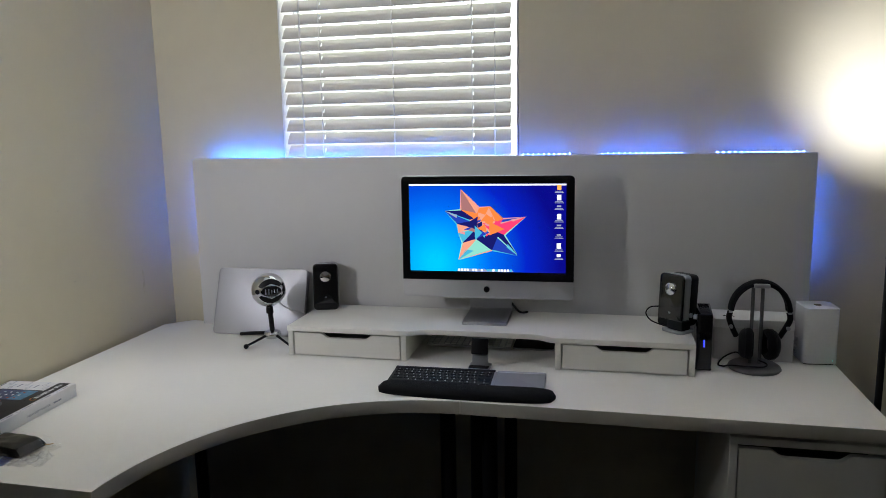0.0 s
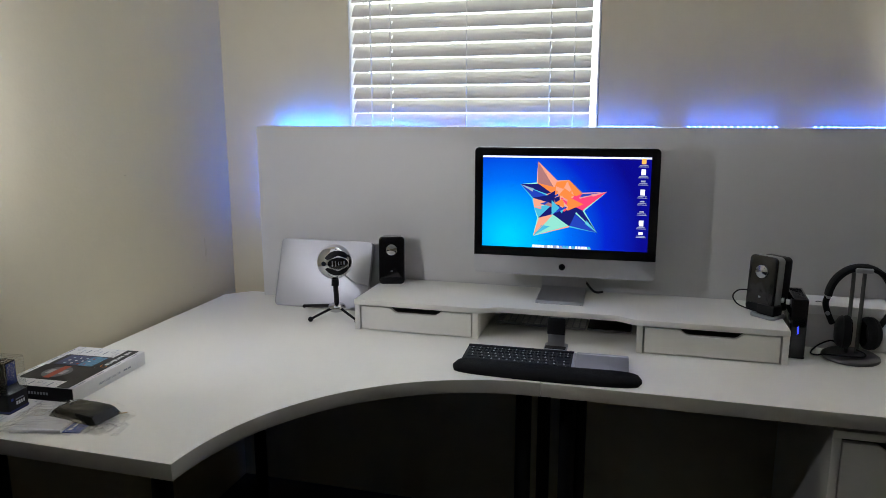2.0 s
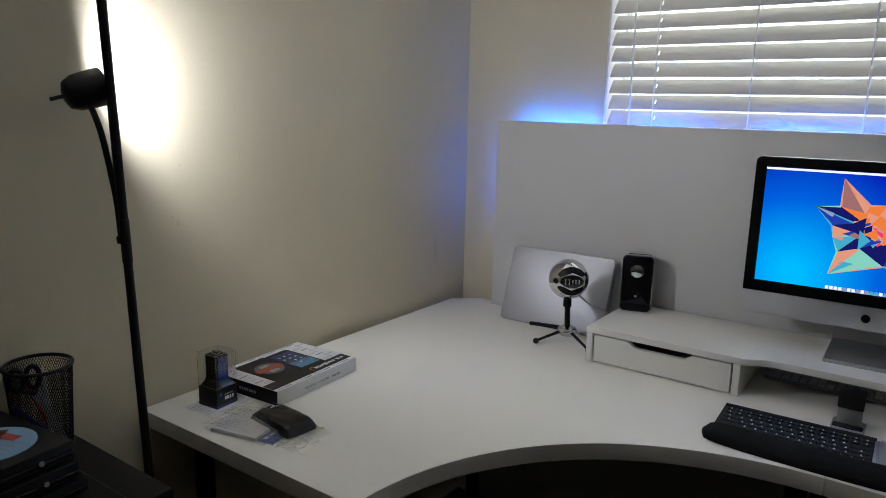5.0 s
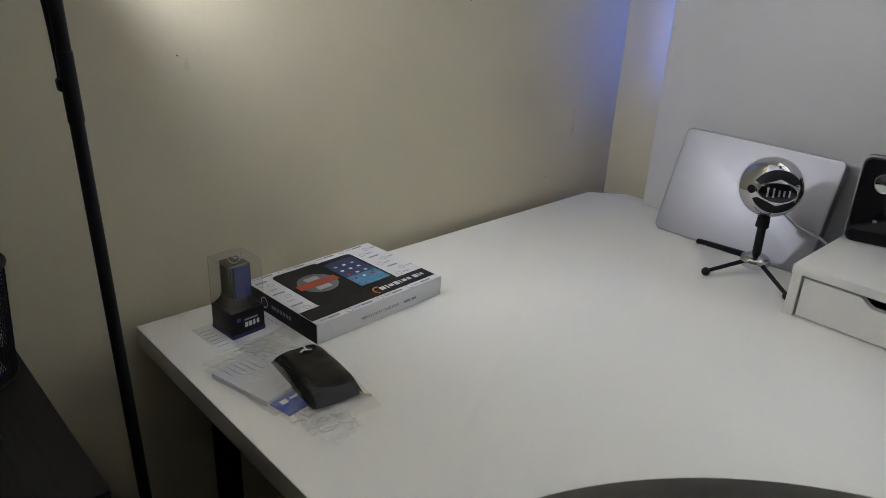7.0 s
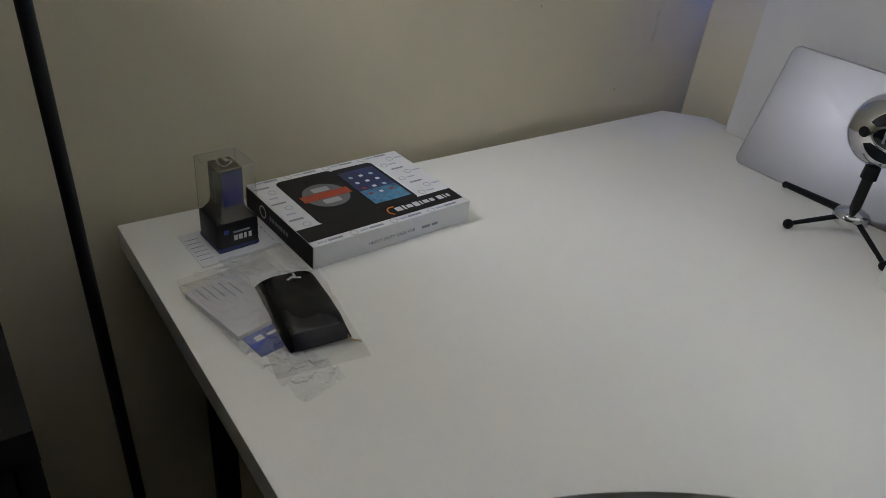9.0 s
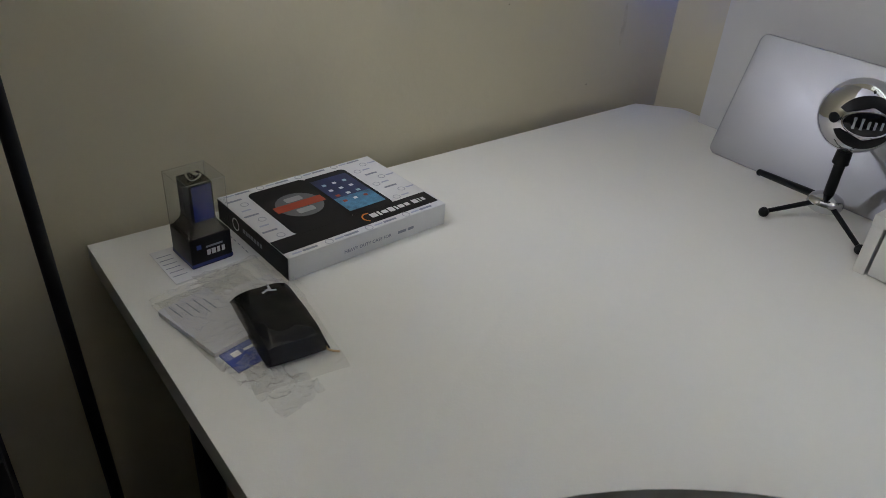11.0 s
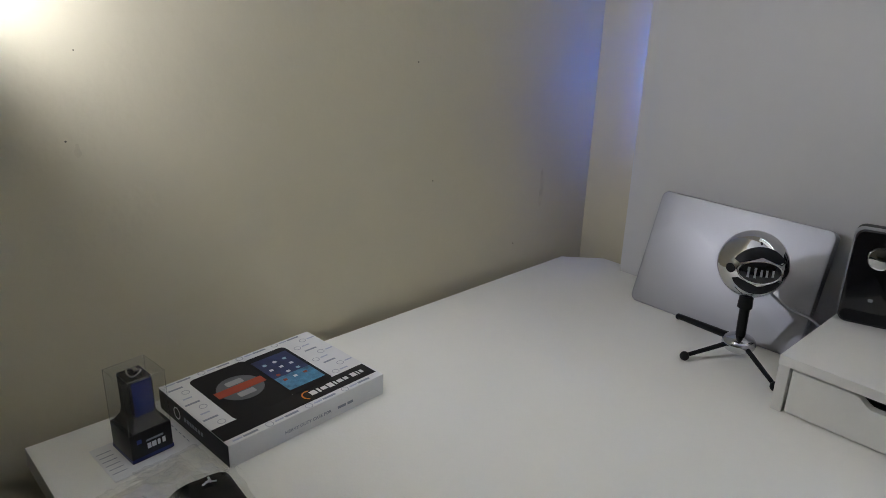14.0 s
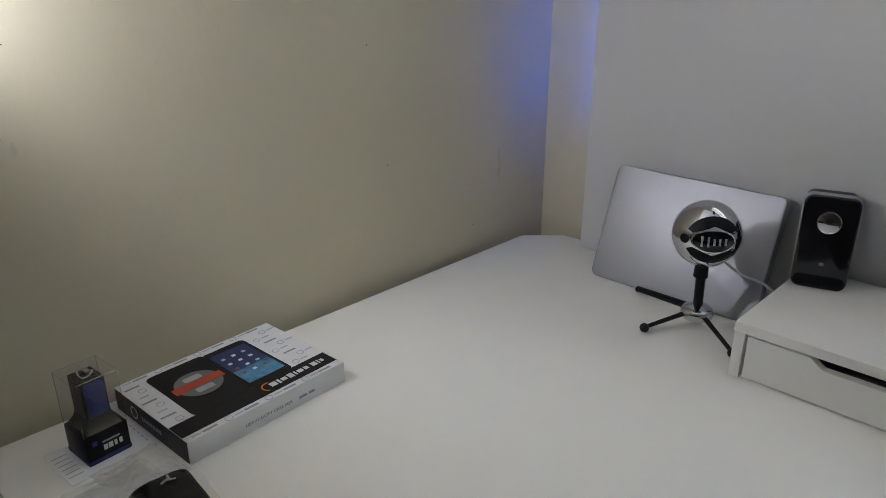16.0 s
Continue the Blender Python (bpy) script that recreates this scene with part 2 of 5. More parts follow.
for x0, x1, z0, z1 in ((XL - 0.1, WX0, 0, ZC), (WX1, XR + 0.1, 0, ZC), (WX0, WX1, 0, WZ0), (WX0, WX1, WZ1, ZC)):
    box(bm, ((x0 + x1) / 2, YB + 0.08, (z0 + z1) / 2), (x1 - x0, 0.16, z1 - z0))
structure("wall_north", bm, WALL, "beige painted wall with a window above the desk", "wall")
sky_card = structure("backdrop", slab(-3.2, 2.0, 4.2, 4.22, -0.5, 5.0), material("bright_overcast_sky", (0.5, 0.5, 0.5), 1.0, vary=0, emit=(0.97, 0.99, 1.0), strength=3.5), "bright white daylight outside the window", "sky")
WALL_MARKS = ((1.929, 0.961, 0.0012), (1.890, 1.175, 0.0013), (1.347, 1.215, 0.0009), (1.323, 1.108, 0.0013), (2.164, 0.786, 0.0013))
def glassy(name, tint, gloss, rough=0.06, haze=0.0):
    """Thin clear plastic: mostly see-through, with a sharp sheen."""
    m = bpy.data.materials.new(name)
    m.use_nodes = True
    nt = m.node_tree
    nt.nodes.remove(nt.nodes["Principled BSDF"])
    out = nt.nodes["Material Output"]
    tr = nt.nodes.new("ShaderNodeBsdfTransparent")
    tr.inputs[0].default_value = (*tint, 1)
    gl = nt.nodes.new("ShaderNodeBsdfGlossy")
    gl.inputs["Roughness"].default_value = rough
    mix = nt.nodes.new("ShaderNodeMixShader")
    mix.inputs[0].default_value = gloss
    nt.links.new(tr.outputs[0], mix.inputs[1])
    nt.links.new(gl.outputs[0], mix.inputs[2])
    last = mix.outputs[0]
    if haze:
        white = nt.nodes.new("ShaderNodeBsdfDiffuse")
        white.inputs[0].default_value = (0.85, 0.85, 0.85, 1)
        veil = nt.nodes.new("ShaderNodeMixShader")
        veil.inputs[0].default_value = haze
        nt.links.new(last, veil.inputs[1])
        nt.links.new(white.outputs[0], veil.inputs[2])
        last = veil.outputs[0]
    nt.links.new(last, out.inputs["Surface"])
    return m


def lit(name, colour, strength):
    return material(name, [0.02 * c for c in colour], 0.3, vary=0, emit=colour, strength=strength)


CLEAR_CASE = glassy("clear_acrylic", (0.975, 0.98, 0.985), 0.022)
CASE_EDGE = glassy("acrylic_edge", (0.93, 0.94, 0.94), 0.22, 0.15)
CLEAR_BAG = glassy("clear_plastic_film", (0.993, 0.993, 0.99), 0.14, 0.13, 0.07)
PANE = glassy("window_glass", (0.9, 0.93, 0.92), 0.06)
UP = Matrix.Rotation(radians(90), 4, "X")


# ---------------------------------------------------------------- window and blind
def window():
    w = new("window_1")
    tagged(w, "white-framed window with a closed blind, daylight outside", "window", kind="structure")
    y0, y1 = YB + 0.115, YB + 0.150
    F = 0.010
    bm = bmesh.new()
    for x0, x1, z0, z1 in ((WX0, WX0 + F, WZ0, WZ1), (WX1 - F, WX1, WZ0, WZ1), (WX0 + F, WX1 - F, WZ0, WZ0 + F), (WX0 + F, WX1 - F, WZ1 - F, WZ1)):
        box(bm, ((x0 + x1) / 2, (y0 + y1) / 2, (z0 + z1) / 2), (x1 - x0, y1 - y0, z1 - z0), None, 0.003)
    part("window_frame", bm, TRIM_WHITE, w)
    part("pane", slab(WX0 + F, WX1 - F, y0 + 0.014, y0 + 0.018, WZ0 + F, WZ1 - F), PANE, w).visible_shadow = False
    part("window_sill", slab(WX0 + 0.002, WX1 - 0.002, YB + 0.002, y0 - 0.001, WZ0 + 0.001, WZ0 + 0.018, 0.003), TRIM_WHITE, w)
    for x0 in (WX0 + 0.0015, WX1 - 0.0065):
        part("reveal_lining", slab(x0, x0 + 0.005, YB - 0.001, y0 - 0.001, WZ0 + 0.019, WZ1 - 0.002), TRIM_WHITE, w)


window()


def blind():
    t = thing("window_blind", pose(0, 0, 0), "white horizontal slatted blind, closed, with light leaking between slats", "blind")
    x0, x1, yc = WX0 + 0.010, WX1 - 0.026, YB + 0.022
    pitch, depth, rise = 0.0430, 0.0290, 0.0380
    part("headrail", slab(x0, x1, yc - 0.025, yc + 0.025, WZ1 - 0.05, WZ1 - 0.004, 0.003), TRIM_WHITE, t)
    # one curved slat with cord holes: room-side edge low, window-side edge high
    ladders = (-0.8765, -0.628, -0.370)
    xs = [x0] + [x + d for x in ladders for d in (-0.002, 0.002)] + [x1]
    bm = bmesh.new()
    n = 6
    rows = []
    for side in (0.0, -0.0026):
        rows.append([])
        for i in range(n + 1):
            s = i / n - 0.5
            crown = 0.003 * (1 - 4 * s * s)
            rows[-1].append([bm.verts.new((x, s * depth - crown * 0.75 - side * 0.75, s * rise + crown * 0.65 + side * 0.65)) for x in xs])
    last = len(xs) - 1
    hole = lambda i, k: k in (1, 5) and i in (2, 3)
    for i in range(n):
        for k in range(last):
            if hole(i, k):
                continue
            bm.faces.new((rows[0][i][k], rows[0][i][k + 1], rows[0][i + 1][k + 1], rows[0][i + 1][k]))
            bm.faces.new((rows[1][i][k + 1], rows[1][i][k], rows[1][i + 1][k], rows[1][i + 1][k + 1]))
    for i in (0, n):
        for k in range(last):
            bm.faces.new((rows[0][i][k], rows[1][i][k], rows[1][i][k + 1], rows[0][i][k + 1]))
    for k in (0, last):
        bm.faces.new([rows[0][i][k] for i in range(n + 1)] + [rows[1][i][k] for i in range(n, -1, -1)])
    bmesh.ops.recalc_face_normals(bm, faces=bm.faces)
    me = mesh_of("slat", bm, BLIND)
    z = 1.3664 - 5 * pitch
    rng = random.Random(4)
    while z < WZ1 - 0.07:
        ob = new("slat", me)
        ob.parent = t
        ob.matrix_basis = pose(0, yc, z, rng.uniform(-0.5, 0.5), rng.uniform(-0.05, 0.05), 0)
        z += pitch
    zb = 1.3664 - 6 * pitch
    part("bottom_rail", slab(x0, x1, yc - 0.024, yc + 0.024, zb - 0.008, zb + 0.010, 0.003), TRIM_WHITE, t)
    for x in ladders:
        for dy in (-0.019, 0.019):
            part("ladder_cord", rod(bmesh.new(), (x, yc + dy, zb), (x, yc + dy, WZ1 - 0.05), 0.0020, seg=8), CORD, t)
    part("lift_cord", rod(bmesh.new(), (-0.298, yc - 0.027, 1.2), (-0.295, yc - 0.027, WZ1 - 0.05), 0.0018, seg=8), CORD, t)
    part("tilt_wand", rod(bmesh.new(), (-0.938, yc - 0.029, 1.25), (-0.941, yc - 0.027, WZ1 - 0.05), 0.0030, seg=8), CORD, t, "thin pale tilt wand")


blind()


# ---------------------------------------------------------------- desk
DZ = 0.73
DX0, DXS, DX1 = -1.457, -0.292, 0.667
DYB, DYL, DYF = 2.371, 1.212, 1.775


def desk():
    corner = thing("corner_desk", pose(0, 0, 0), "white laminate corner desk with a curved front edge", "desk")
    out = [(DX0, DYL), (-0.877, DYL)]
    for i in range(1, 33):
        a = radians(90 * i / 32)
        out.append((DXS - 0.585 * math.cos(a), DYL + (DYF - DYL) * math.sin(a)))
    out += [(DXS, DYB), (-1.387, DYB), (DX0, 2.305)]
    top = part("tabletop", prism(out, DZ - 0.034, DZ, 0.0012), DESKTOP, corner)
    # upright faces take the darker colour that holds their shade
    top.data.materials.append(DESK_EDGE_SHADED)
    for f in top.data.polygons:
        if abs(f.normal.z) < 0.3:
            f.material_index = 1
    for x, y in ((-1.38, 1.30), (-0.97, 1.30), (-0.345, 2.29), (-1.30, 2.22), (-0.345, 1.875)):
        leg(corner, x, y)
    side = thing("desk_extension", pose(0, 0, 0), "straight white laminate tabletop joined to the corner desk", "desk")
    top = part("tabletop", slab(DXS + 0.0012, DX1, DYF + 0.001, DYB, DZ - 0.034, DZ - 0.0005, 0.0012), DESKTOP, side)
    top.data.materials.append(DESK_EDGE_SHADED)
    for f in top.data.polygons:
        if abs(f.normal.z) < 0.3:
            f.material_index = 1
    for x, y in ((-0.235, 1.875), (-0.235, 2.29)):
        leg(side, x, y)


def leg(parent, x, y):
    g = part("leg", rod(bmesh.new(), (x, y, 0.012), (x, y, DZ - 0.038), 0.02, seg=24), DARK_METAL, parent)
    part("mounting_plate", slab(x - 0.045, x + 0.045, y - 0.045, y + 0.045, DZ - 0.0385, DZ - 0.0345, 0.001), DARK_METAL, g)
    part("foot", rod(bmesh.new(), (x, y, 0), (x, y, 0.014), 0.023, seg=20), BLACK_PLASTIC, g)


desk()


# ---------------------------------------------------------------- back panel and its light strips
PX0, PX1, PYF, PZ = -1.322, 0.620, 2.336, 1.3035


def back_panel():
    t = thing("back_panel", pose(0, 0, 0), "large white board standing on the desk, glowing blue round its edges", "board")
    part("board", slab(PX0, PX1, PYF, PYF + 0.034, DZ, PZ - 0.0006, 0.0008), PANEL_DIMMED, t)
    part("edge_band", slab(PX0 + 0.0008, PX1 - 0.0008, PYF + 0.0012, PYF + 0.0328, PZ - 0.0005, PZ, 0), PANEL_DIMMED, t, "thin white edge band along the top")


back_panel()


def led_strip(a, b, facing, glow, label):
    """A tape along the board's back edge with small square diodes that shine the way it faces."""
    a, b = Vector(a), Vector(b)
    run = b - a
    along, out = run.normalized(), Vector(facing).normalized()
    side = out.cross(along)
    turn = Matrix((along, side, out)).transposed().to_4x4()
    t = thing("led_strip", Matrix.Translation(a) @ turn, label, "light strip", group="blue light strips behind the board")
    part("tape", box(bmesh.new(), (run.length / 2, 0, 0), (run.length, 0.008, 0.0008)), WHITE_PLASTIC, t)
    me = mesh_of("diode", box(bmesh.new(), (0, 0, 0), (0.005, 0.005, 0.0018)), glow, False)
    n = max(2, round(run.length / 0.0167))
    for i in range(n):
        ob = new("diode", me)
        ob.parent = t
        ob.matrix_basis = Matrix.Translation(((i + 0.5) / n * run.length, 0, 0.0013))


yl = PYF + 0.0395
for x0, x1 in ((-1.27, -1.015), (-0.955, -0.72), (-0.61, -0.365), (-0.33, -0.245)):
    led_strip((x0, yl, PZ - 0.0045), (x1, yl, PZ - 0.0045), (0, 0.95, 0.30), LED_WALL, "strip of bright blue diodes facing the wall along the board")
for x0, x1 in ((-0.214, -0.055), (0.025, 0.27), (0.352, 0.60)):
    led_strip((x0, yl, PZ + 0.0008), (x1, yl, PZ + 0.0008), (0, 0, 1), LED_BLUE, "strip of small blue diodes facing up along the board")
led_strip((PX0 + 0.003, yl, 0.99), (PX0 + 0.003, yl, 1.27), (-0.90, 0.43, 0), LED_BLUE, "strip of blue diodes down the side of the board")
led_strip((PX1 - 0.003, yl, 0.97), (PX1 - 0.003, yl, 1.245), (0.90, 0.43, 0), LED_BLUE, "strip of blue diodes down the side of the board")


# ---------------------------------------------------------------- monitor riser
def notch_front(w, h, cut_w, d, thick):
    """A board in x-z with a finger notch in its top edge."""
    half = [(cut_w / 2 + d * 1.7, h / 2), (cut_w / 2 + d * 1.25, h / 2 - d * 0.10), (cut_w / 2 + d * 0.45, h / 2 - d * 0.75), (cut_w / 2, h / 2 - d * 0.97), (cut_w / 2 - d * 0.5, h / 2 - d)]
    o = [(-w / 2, -h / 2), (w / 2, -h / 2), (w / 2, h / 2)] + half + [(-x, z) for x, z in half[::-1]] + [(-w / 2, h / 2)]
    bm = prism(o, 0, thick, 0.0007, 1)
    bmesh.ops.transform(bm, matrix=UP, verts=bm.verts)
    return bm


RX0, RX1, RYF, RYB, RZ = -0.868, 0.283, 2.048, 2.325, 0.820


def riser():
    t = thing("monitor_riser", pose(0, 0, 0), "low white desktop riser with two small drawers under the computer", "shelf")
    T = 0.0155
    ease = [(i / 10, (i / 10) ** 2 * (3 - 2 * i / 10)) for i in range(11)]
    out = [(RX0, RYF)] + [(-0.508 + 0.065 * s, RYF + 0.027 * k) for s, k in ease] + [(-0.142 + 0.065 * s, RYF + 0.027 * (1 - k)) for s, k in ease]
    out += [(RX1, RYF), (RX1, RYB), (RX0, RYB)]
    part("top", prism(out, RZ - T, RZ, 0.0012), UNIT, t)
    inner = (-0.512, -0.073)
    for x in (RX0 + T / 2, inner[0], inner[1], RX1 - T / 2):
        part("side_panel", slab(x - T / 2, x + T / 2, RYF + 0.003, RYB - 0.002, DZ, RZ - T - 0.0002, 0.0006), UNIT, t)
    part("back_board", slab(RX0 + T + 0.001, RX1 - T - 0.001, RYB - 0.012, RYB - 0.006, DZ + 0.001, RZ - T - 0.001), UNIT, t)
    for x0, x1 in ((RX0 + T, inner[0] - T / 2), (inner[1] + T / 2, RX1 - T)):
        w, h = x1 - x0 - 0.008, RZ - T - DZ - 0.0075
        d = part("drawer", notch_front(w, h, 0.115, 0.0135, 0.014), UNIT, t, m=pose((x0 + x1) / 2, RYF + 0.0185, DZ + 0.003 + h / 2))
        part("drawer_box", slab(-w / 2 + 0.006, w / 2 - 0.006, 0.001, 0.22, -h / 2 + 0.002, h / 2 - 0.030, 0.001), GAP_SHADE, d)


riser()


# ---------------------------------------------------------------- all-in-one computer
def screen_material():
    m = lit("lit_screen_picture", (0.0, 0.1, 0.7), 1.0)
    nt = m.node_tree
    b = nt.nodes["Principled BSDF"]
    b.inputs["Roughness"].default_value = 0.12
    co = nt.nodes.new("ShaderNodeTexCoord")
    sub = nt.nodes.new("ShaderNodeVectorMath")
    sub.operation = "DISTANCE"
    sub.inputs[1].default_value = (-0.155, 0.0, 0.105)
    nt.links.new(co.outputs["Object"], sub.inputs[0])
    mr = nt.nodes.new("ShaderNodeMapRange")
    mr.inputs[1].default_value, mr.inputs[2].default_value = 0.02, 0.37
    nt.links.new(sub.outputs["Value"], mr.inputs[0])
    ramp = nt.nodes.new("ShaderNodeValToRGB")
    e = ramp.color_ramp.elements
    e[0].position, e[0].color = 0.0, (0.0, 0.42, 0.86, 1)
    e[1].position, e[1].color = 1.0, (0.002, 0.002, 0.17, 1)
    q = e.new(0.42)
    q.color = (0.0, 0.105, 0.62, 1)
    q = e.new(0.72)
    q.color = (0.001, 0.012, 0.40, 1)
    nt.links.new(mr.outputs[0], ramp.inputs[0])
    nt.links.new(ramp.outputs[0], b.inputs["Emission Color"])
    b.inputs["Emission Strength"].default_value = 1.25
    return m


def computer():
    t = thing("desktop_computer", pose(-0.295, 2.207, RZ, 0, 0, 1.5), "silver all-in-one computer with a lit screen on the riser", "computer")
    W, H = 0.511, 0.3645
    tilt = pose(0, 0, 0.066, -1.0, 0, 0)
    bm = prism(rounded(W, H, 0.013), -0.022, 0, 0.003)
    bmesh.ops.transform(bm, matrix=Matrix.Translation((0, 0, H / 2)) @ UP, verts=bm.verts)
    part("housing", bm, CHIN, t, "brushed silver aluminium shell with a chin", m=tilt)
    bm = prism(rounded(W - 0.10, H - 0.10, 0.03), -0.020, 0, 0.008)
    bmesh.ops.transform(bm, matrix=Matrix.Translation((0, 0.041, H / 2)) @ UP, verts=bm.verts)
    part("back_cover", bm, CHIN, t, m=tilt)
    ch = 0.0545
    bm = bmesh.new()
    o = [(-W / 2 + 0.0008, ch), (W / 2 - 0.0008, ch)]
    for cx, a0 in ((W / 2 - 0.013, 0), (-W / 2 + 0.013, 90)):
        for i in range(7):
            a = radians(a0 + 15 * i)
            o.append((cx + 0.0122 * math.cos(a), H - 0.013 + 0.0122 * math.sin(a)))
    prism(o, 0.0, 0.0022, 0.0, bm=bm)
    bmesh.ops.transform(bm, matrix=UP, verts=bm.verts)
    part("bezel", bm, GLOSS_BLACK, t, "glossy black glass border", m=tilt)
    sw, sh, sz = 0.4625, 0.2602, 0.0810
    scr = part("screen", slab(-sw / 2, sw / 2, -0.0030, -0.0024, sz, sz + sh), screen_material(), t, "lit screen with a blue gradient picture", m=tilt)
    yy = -0.0031

    def flat(name, pts, mat_, lift=0.0):
        b2 = bmesh.new()
        vs = [b2.verts.new((x, yy - lift, z)) for x, z in pts]
        b2.faces.new(vs)
        return part(name, b2, mat_, scr)

    # faceted star
    cx, cz, k = 0.0, sz + 0.134, sw / 765
    tips = [(-124, 185), (-204, 77), (-138, -30), (-140, -166), (155, -140), (193, 50), (22, 100)]
    notches = [(-124, 83), (-146, 14), (-118, -80), (28, -115), (90, -40), (83, 40), (-33, 94)]
    P = {n: lit("shard_" + n, c, 1.0) for n, c in dict(salmon=(0.80, 0.33, 0.22), teal=(0.06, 0.42, 0.62), mint=(0.25, 0.66, 0.55), orange=(0.90, 0.22, 0.05),
                                                        pink=(0.88, 0.05, 0.16), rose=(0.70, 0.28, 0.30), brown=(0.36, 0.16, 0.16), navy=(0.008, 0.010, 0.13), grey=(0.32, 0.36, 0.50),
                                                        blue=(0.015, 0.05, 0.42)).items()}
    tones = [("salmon", "brown"), ("navy", "blue"), ("salmon", "teal"), ("salmon", "mint"), ("blue", "navy"), ("pink", "blue"), ("orange", "orange")]
    rims = [("rose", "salmon"), ("mint", "teal"), ("teal", "mint"), ("mint", "salmon"), ("teal", "mint"), ("mint", "rose"), ("brown", "salmon")]
    for i in range(7):
        T, A, B = tips[i], notches[i - 1], notches[i]
        mid = (T[0] * 0.36, T[1] * 0.36)
        core = ("orange", "navy", "navy", "navy", "navy", "pink", "orange")[i]
        for pts, tone, lift in (((T, A, mid), tones[i][0], 0.0001), ((T, mid, B), tones[i][1], 0.0001), ((A, (0, 0), mid), core, 0.0002), ((mid, (0, 0), B), core, 0.0002),
                                ((T, (T[0] * 0.62 + A[0] * 0.12, T[1] * 0.62 + A[1] * 0.12), (T[0] * 0.5 + B[0] * 0.3, T[1] * 0.5 + B[1] * 0.3)), ("brown", "grey", "rose", "teal", "teal", "rose", "orange")[i], 0.0003)):
            flat("shard", [(cx + x * k, cz + z * k) for x, z in pts], P[tone], lift)
        # bright rims along each arm
        for (x0, z0), (x1, z1), tone in ((T, A, rims[i][0]), (T, B, rims[i][1]), (T, mid, rims[i][1])):
            ln = math.hypot(x1 - x0, z1 - z0)
            ux, uz = (z1 - z0) / ln * 3.4, -(x1 - x0) / ln * 3.4
            flat("shard_rim", [(cx + x * k, cz + z * k) for x, z in ((x0, z0), (x1 + ux, z1 + uz), (x1 - ux, z1 - uz))], P[tone], 0.00032)
    rng = random.Random(11)
    for i in range(46):
        a, r = rng.uniform(0, 6.28), rng.uniform(10, 62)
        ox, oz = r * math.cos(a), r * math.sin(a) * 0.8
        q = [(ox + rng.uniform(14, 58) * math.cos(b), oz + rng.uniform(14, 50) * math.sin(b)) for b in (a + 0.3, a + 2.3, a + 4.4)]
        tone = rng.choice(("pink", "orange", "salmon", "rose", "orange")) if oz > -0.9 * ox - 22 else rng.choice(("navy", "blue", "navy", "navy", "teal", "navy", "brown"))
        flat("shard", [(cx + x * k, cz + z * k) for x, z in q], P[tone], 0.00035 + 0.00001 * i)
    ICON = lit("screen_white", (0.85, 0.88, 0.95), 1.1)
    ICON2 = lit("screen_amber", (0.9, 0.45, 0.1), 1.0)
    DIM = lit("screen_grey", (0.30, 0.33, 0.45), 1.0)
    flat("menu_bar", [(-sw / 2, sz + sh - 0.0055), (sw / 2, sz + sh - 0.0055), (sw / 2, sz + sh - 0.0005), (-sw / 2, sz + sh - 0.0005)], ICON)
    for i, (z, h, c) in enumerate(((0.249, 0.015, ICON2), (0.220, 0.016, ICON), (0.195, 0.005, DIM), (0.165, 0.016, ICON), (0.140, 0.004, DIM), (0.112, 0.004, DIM), (0.080, 0.016, ICON), (0.052, 0.008, ICON))):
        x, z = sw / 2 - 0.020, sz + z
        flat("desktop_icon", [(x - 0.006, z - h / 2), (x + 0.006, z - h / 2), (x + 0.006, z + h / 2), (x - 0.006, z + h / 2)], c, 0.0001)
        for q, wd in ((0.0035, 0.011), (0.0072, 0.013)):
            flat("icon_caption", [(x - wd, z - h / 2 - q - 0.0009), (x + wd, z - h / 2 - q - 0.0009), (x + wd, z - h / 2 - q + 0.0009), (x - wd, z - h / 2 - q + 0.0009)], DIM, 0.0001)
    flat("dock", [(-0.088, sz + 0.0005), (0.080, sz + 0.0005), (0.078, sz + 0.0048), (-0.086, sz + 0.0048)], DIM, 0.00005)
    rng = random.Random(2)
    for i in range(19):
        x = -0.082 + i * 0.0086
        flat("dock_icon", [(x - 0.0033, sz + 0.0012), (x + 0.0033, sz + 0.0012), (x + 0.0033, sz + 0.0085), (x - 0.0033, sz + 0.0085)], rng.choice((ICON, DIM, ICON, P["teal"])), 0.0001)
    bm = prism([(0.0085 * math.cos(a) * (1 + 0.08 * math.cos(2 * a)), 0.0095 * math.sin(a)) for a in [2 * math.pi * i / 20 for i in range(20)]], 0, 0.0006)
    bmesh.ops.transform(bm, matrix=Matrix.Translation((0, -0.0001, 0.0272)) @ UP, verts=bm.verts)
    part("emblem", bm, GLOSS_BLACK, t, "small black emblem", m=tilt)
    # bent plate stand
    w = 0.066
    o = [(-0.062, 0.0005), (0.094, 0.0005), (0.104, 0.008), (0.070, 0.148), (0.062, 0.150), (0.096, 0.014), (0.088, 0.0085), (-0.062, 0.0085)]
    bm = prism(o, -w, w, 0.001, 1)
    bmesh.ops.transform(bm, matrix=Matrix(((0, 0, 1, 0), (1, 0, 0, 0), (0, 1, 0, 0), (0, 0, 0, 1))), verts=bm.verts)
    part("stand", bm, material("stand_aluminium", (0.60, 0.60, 0.61), 0.36, 1.0, vary=0.04, scale=18), t, "bent aluminium foot")
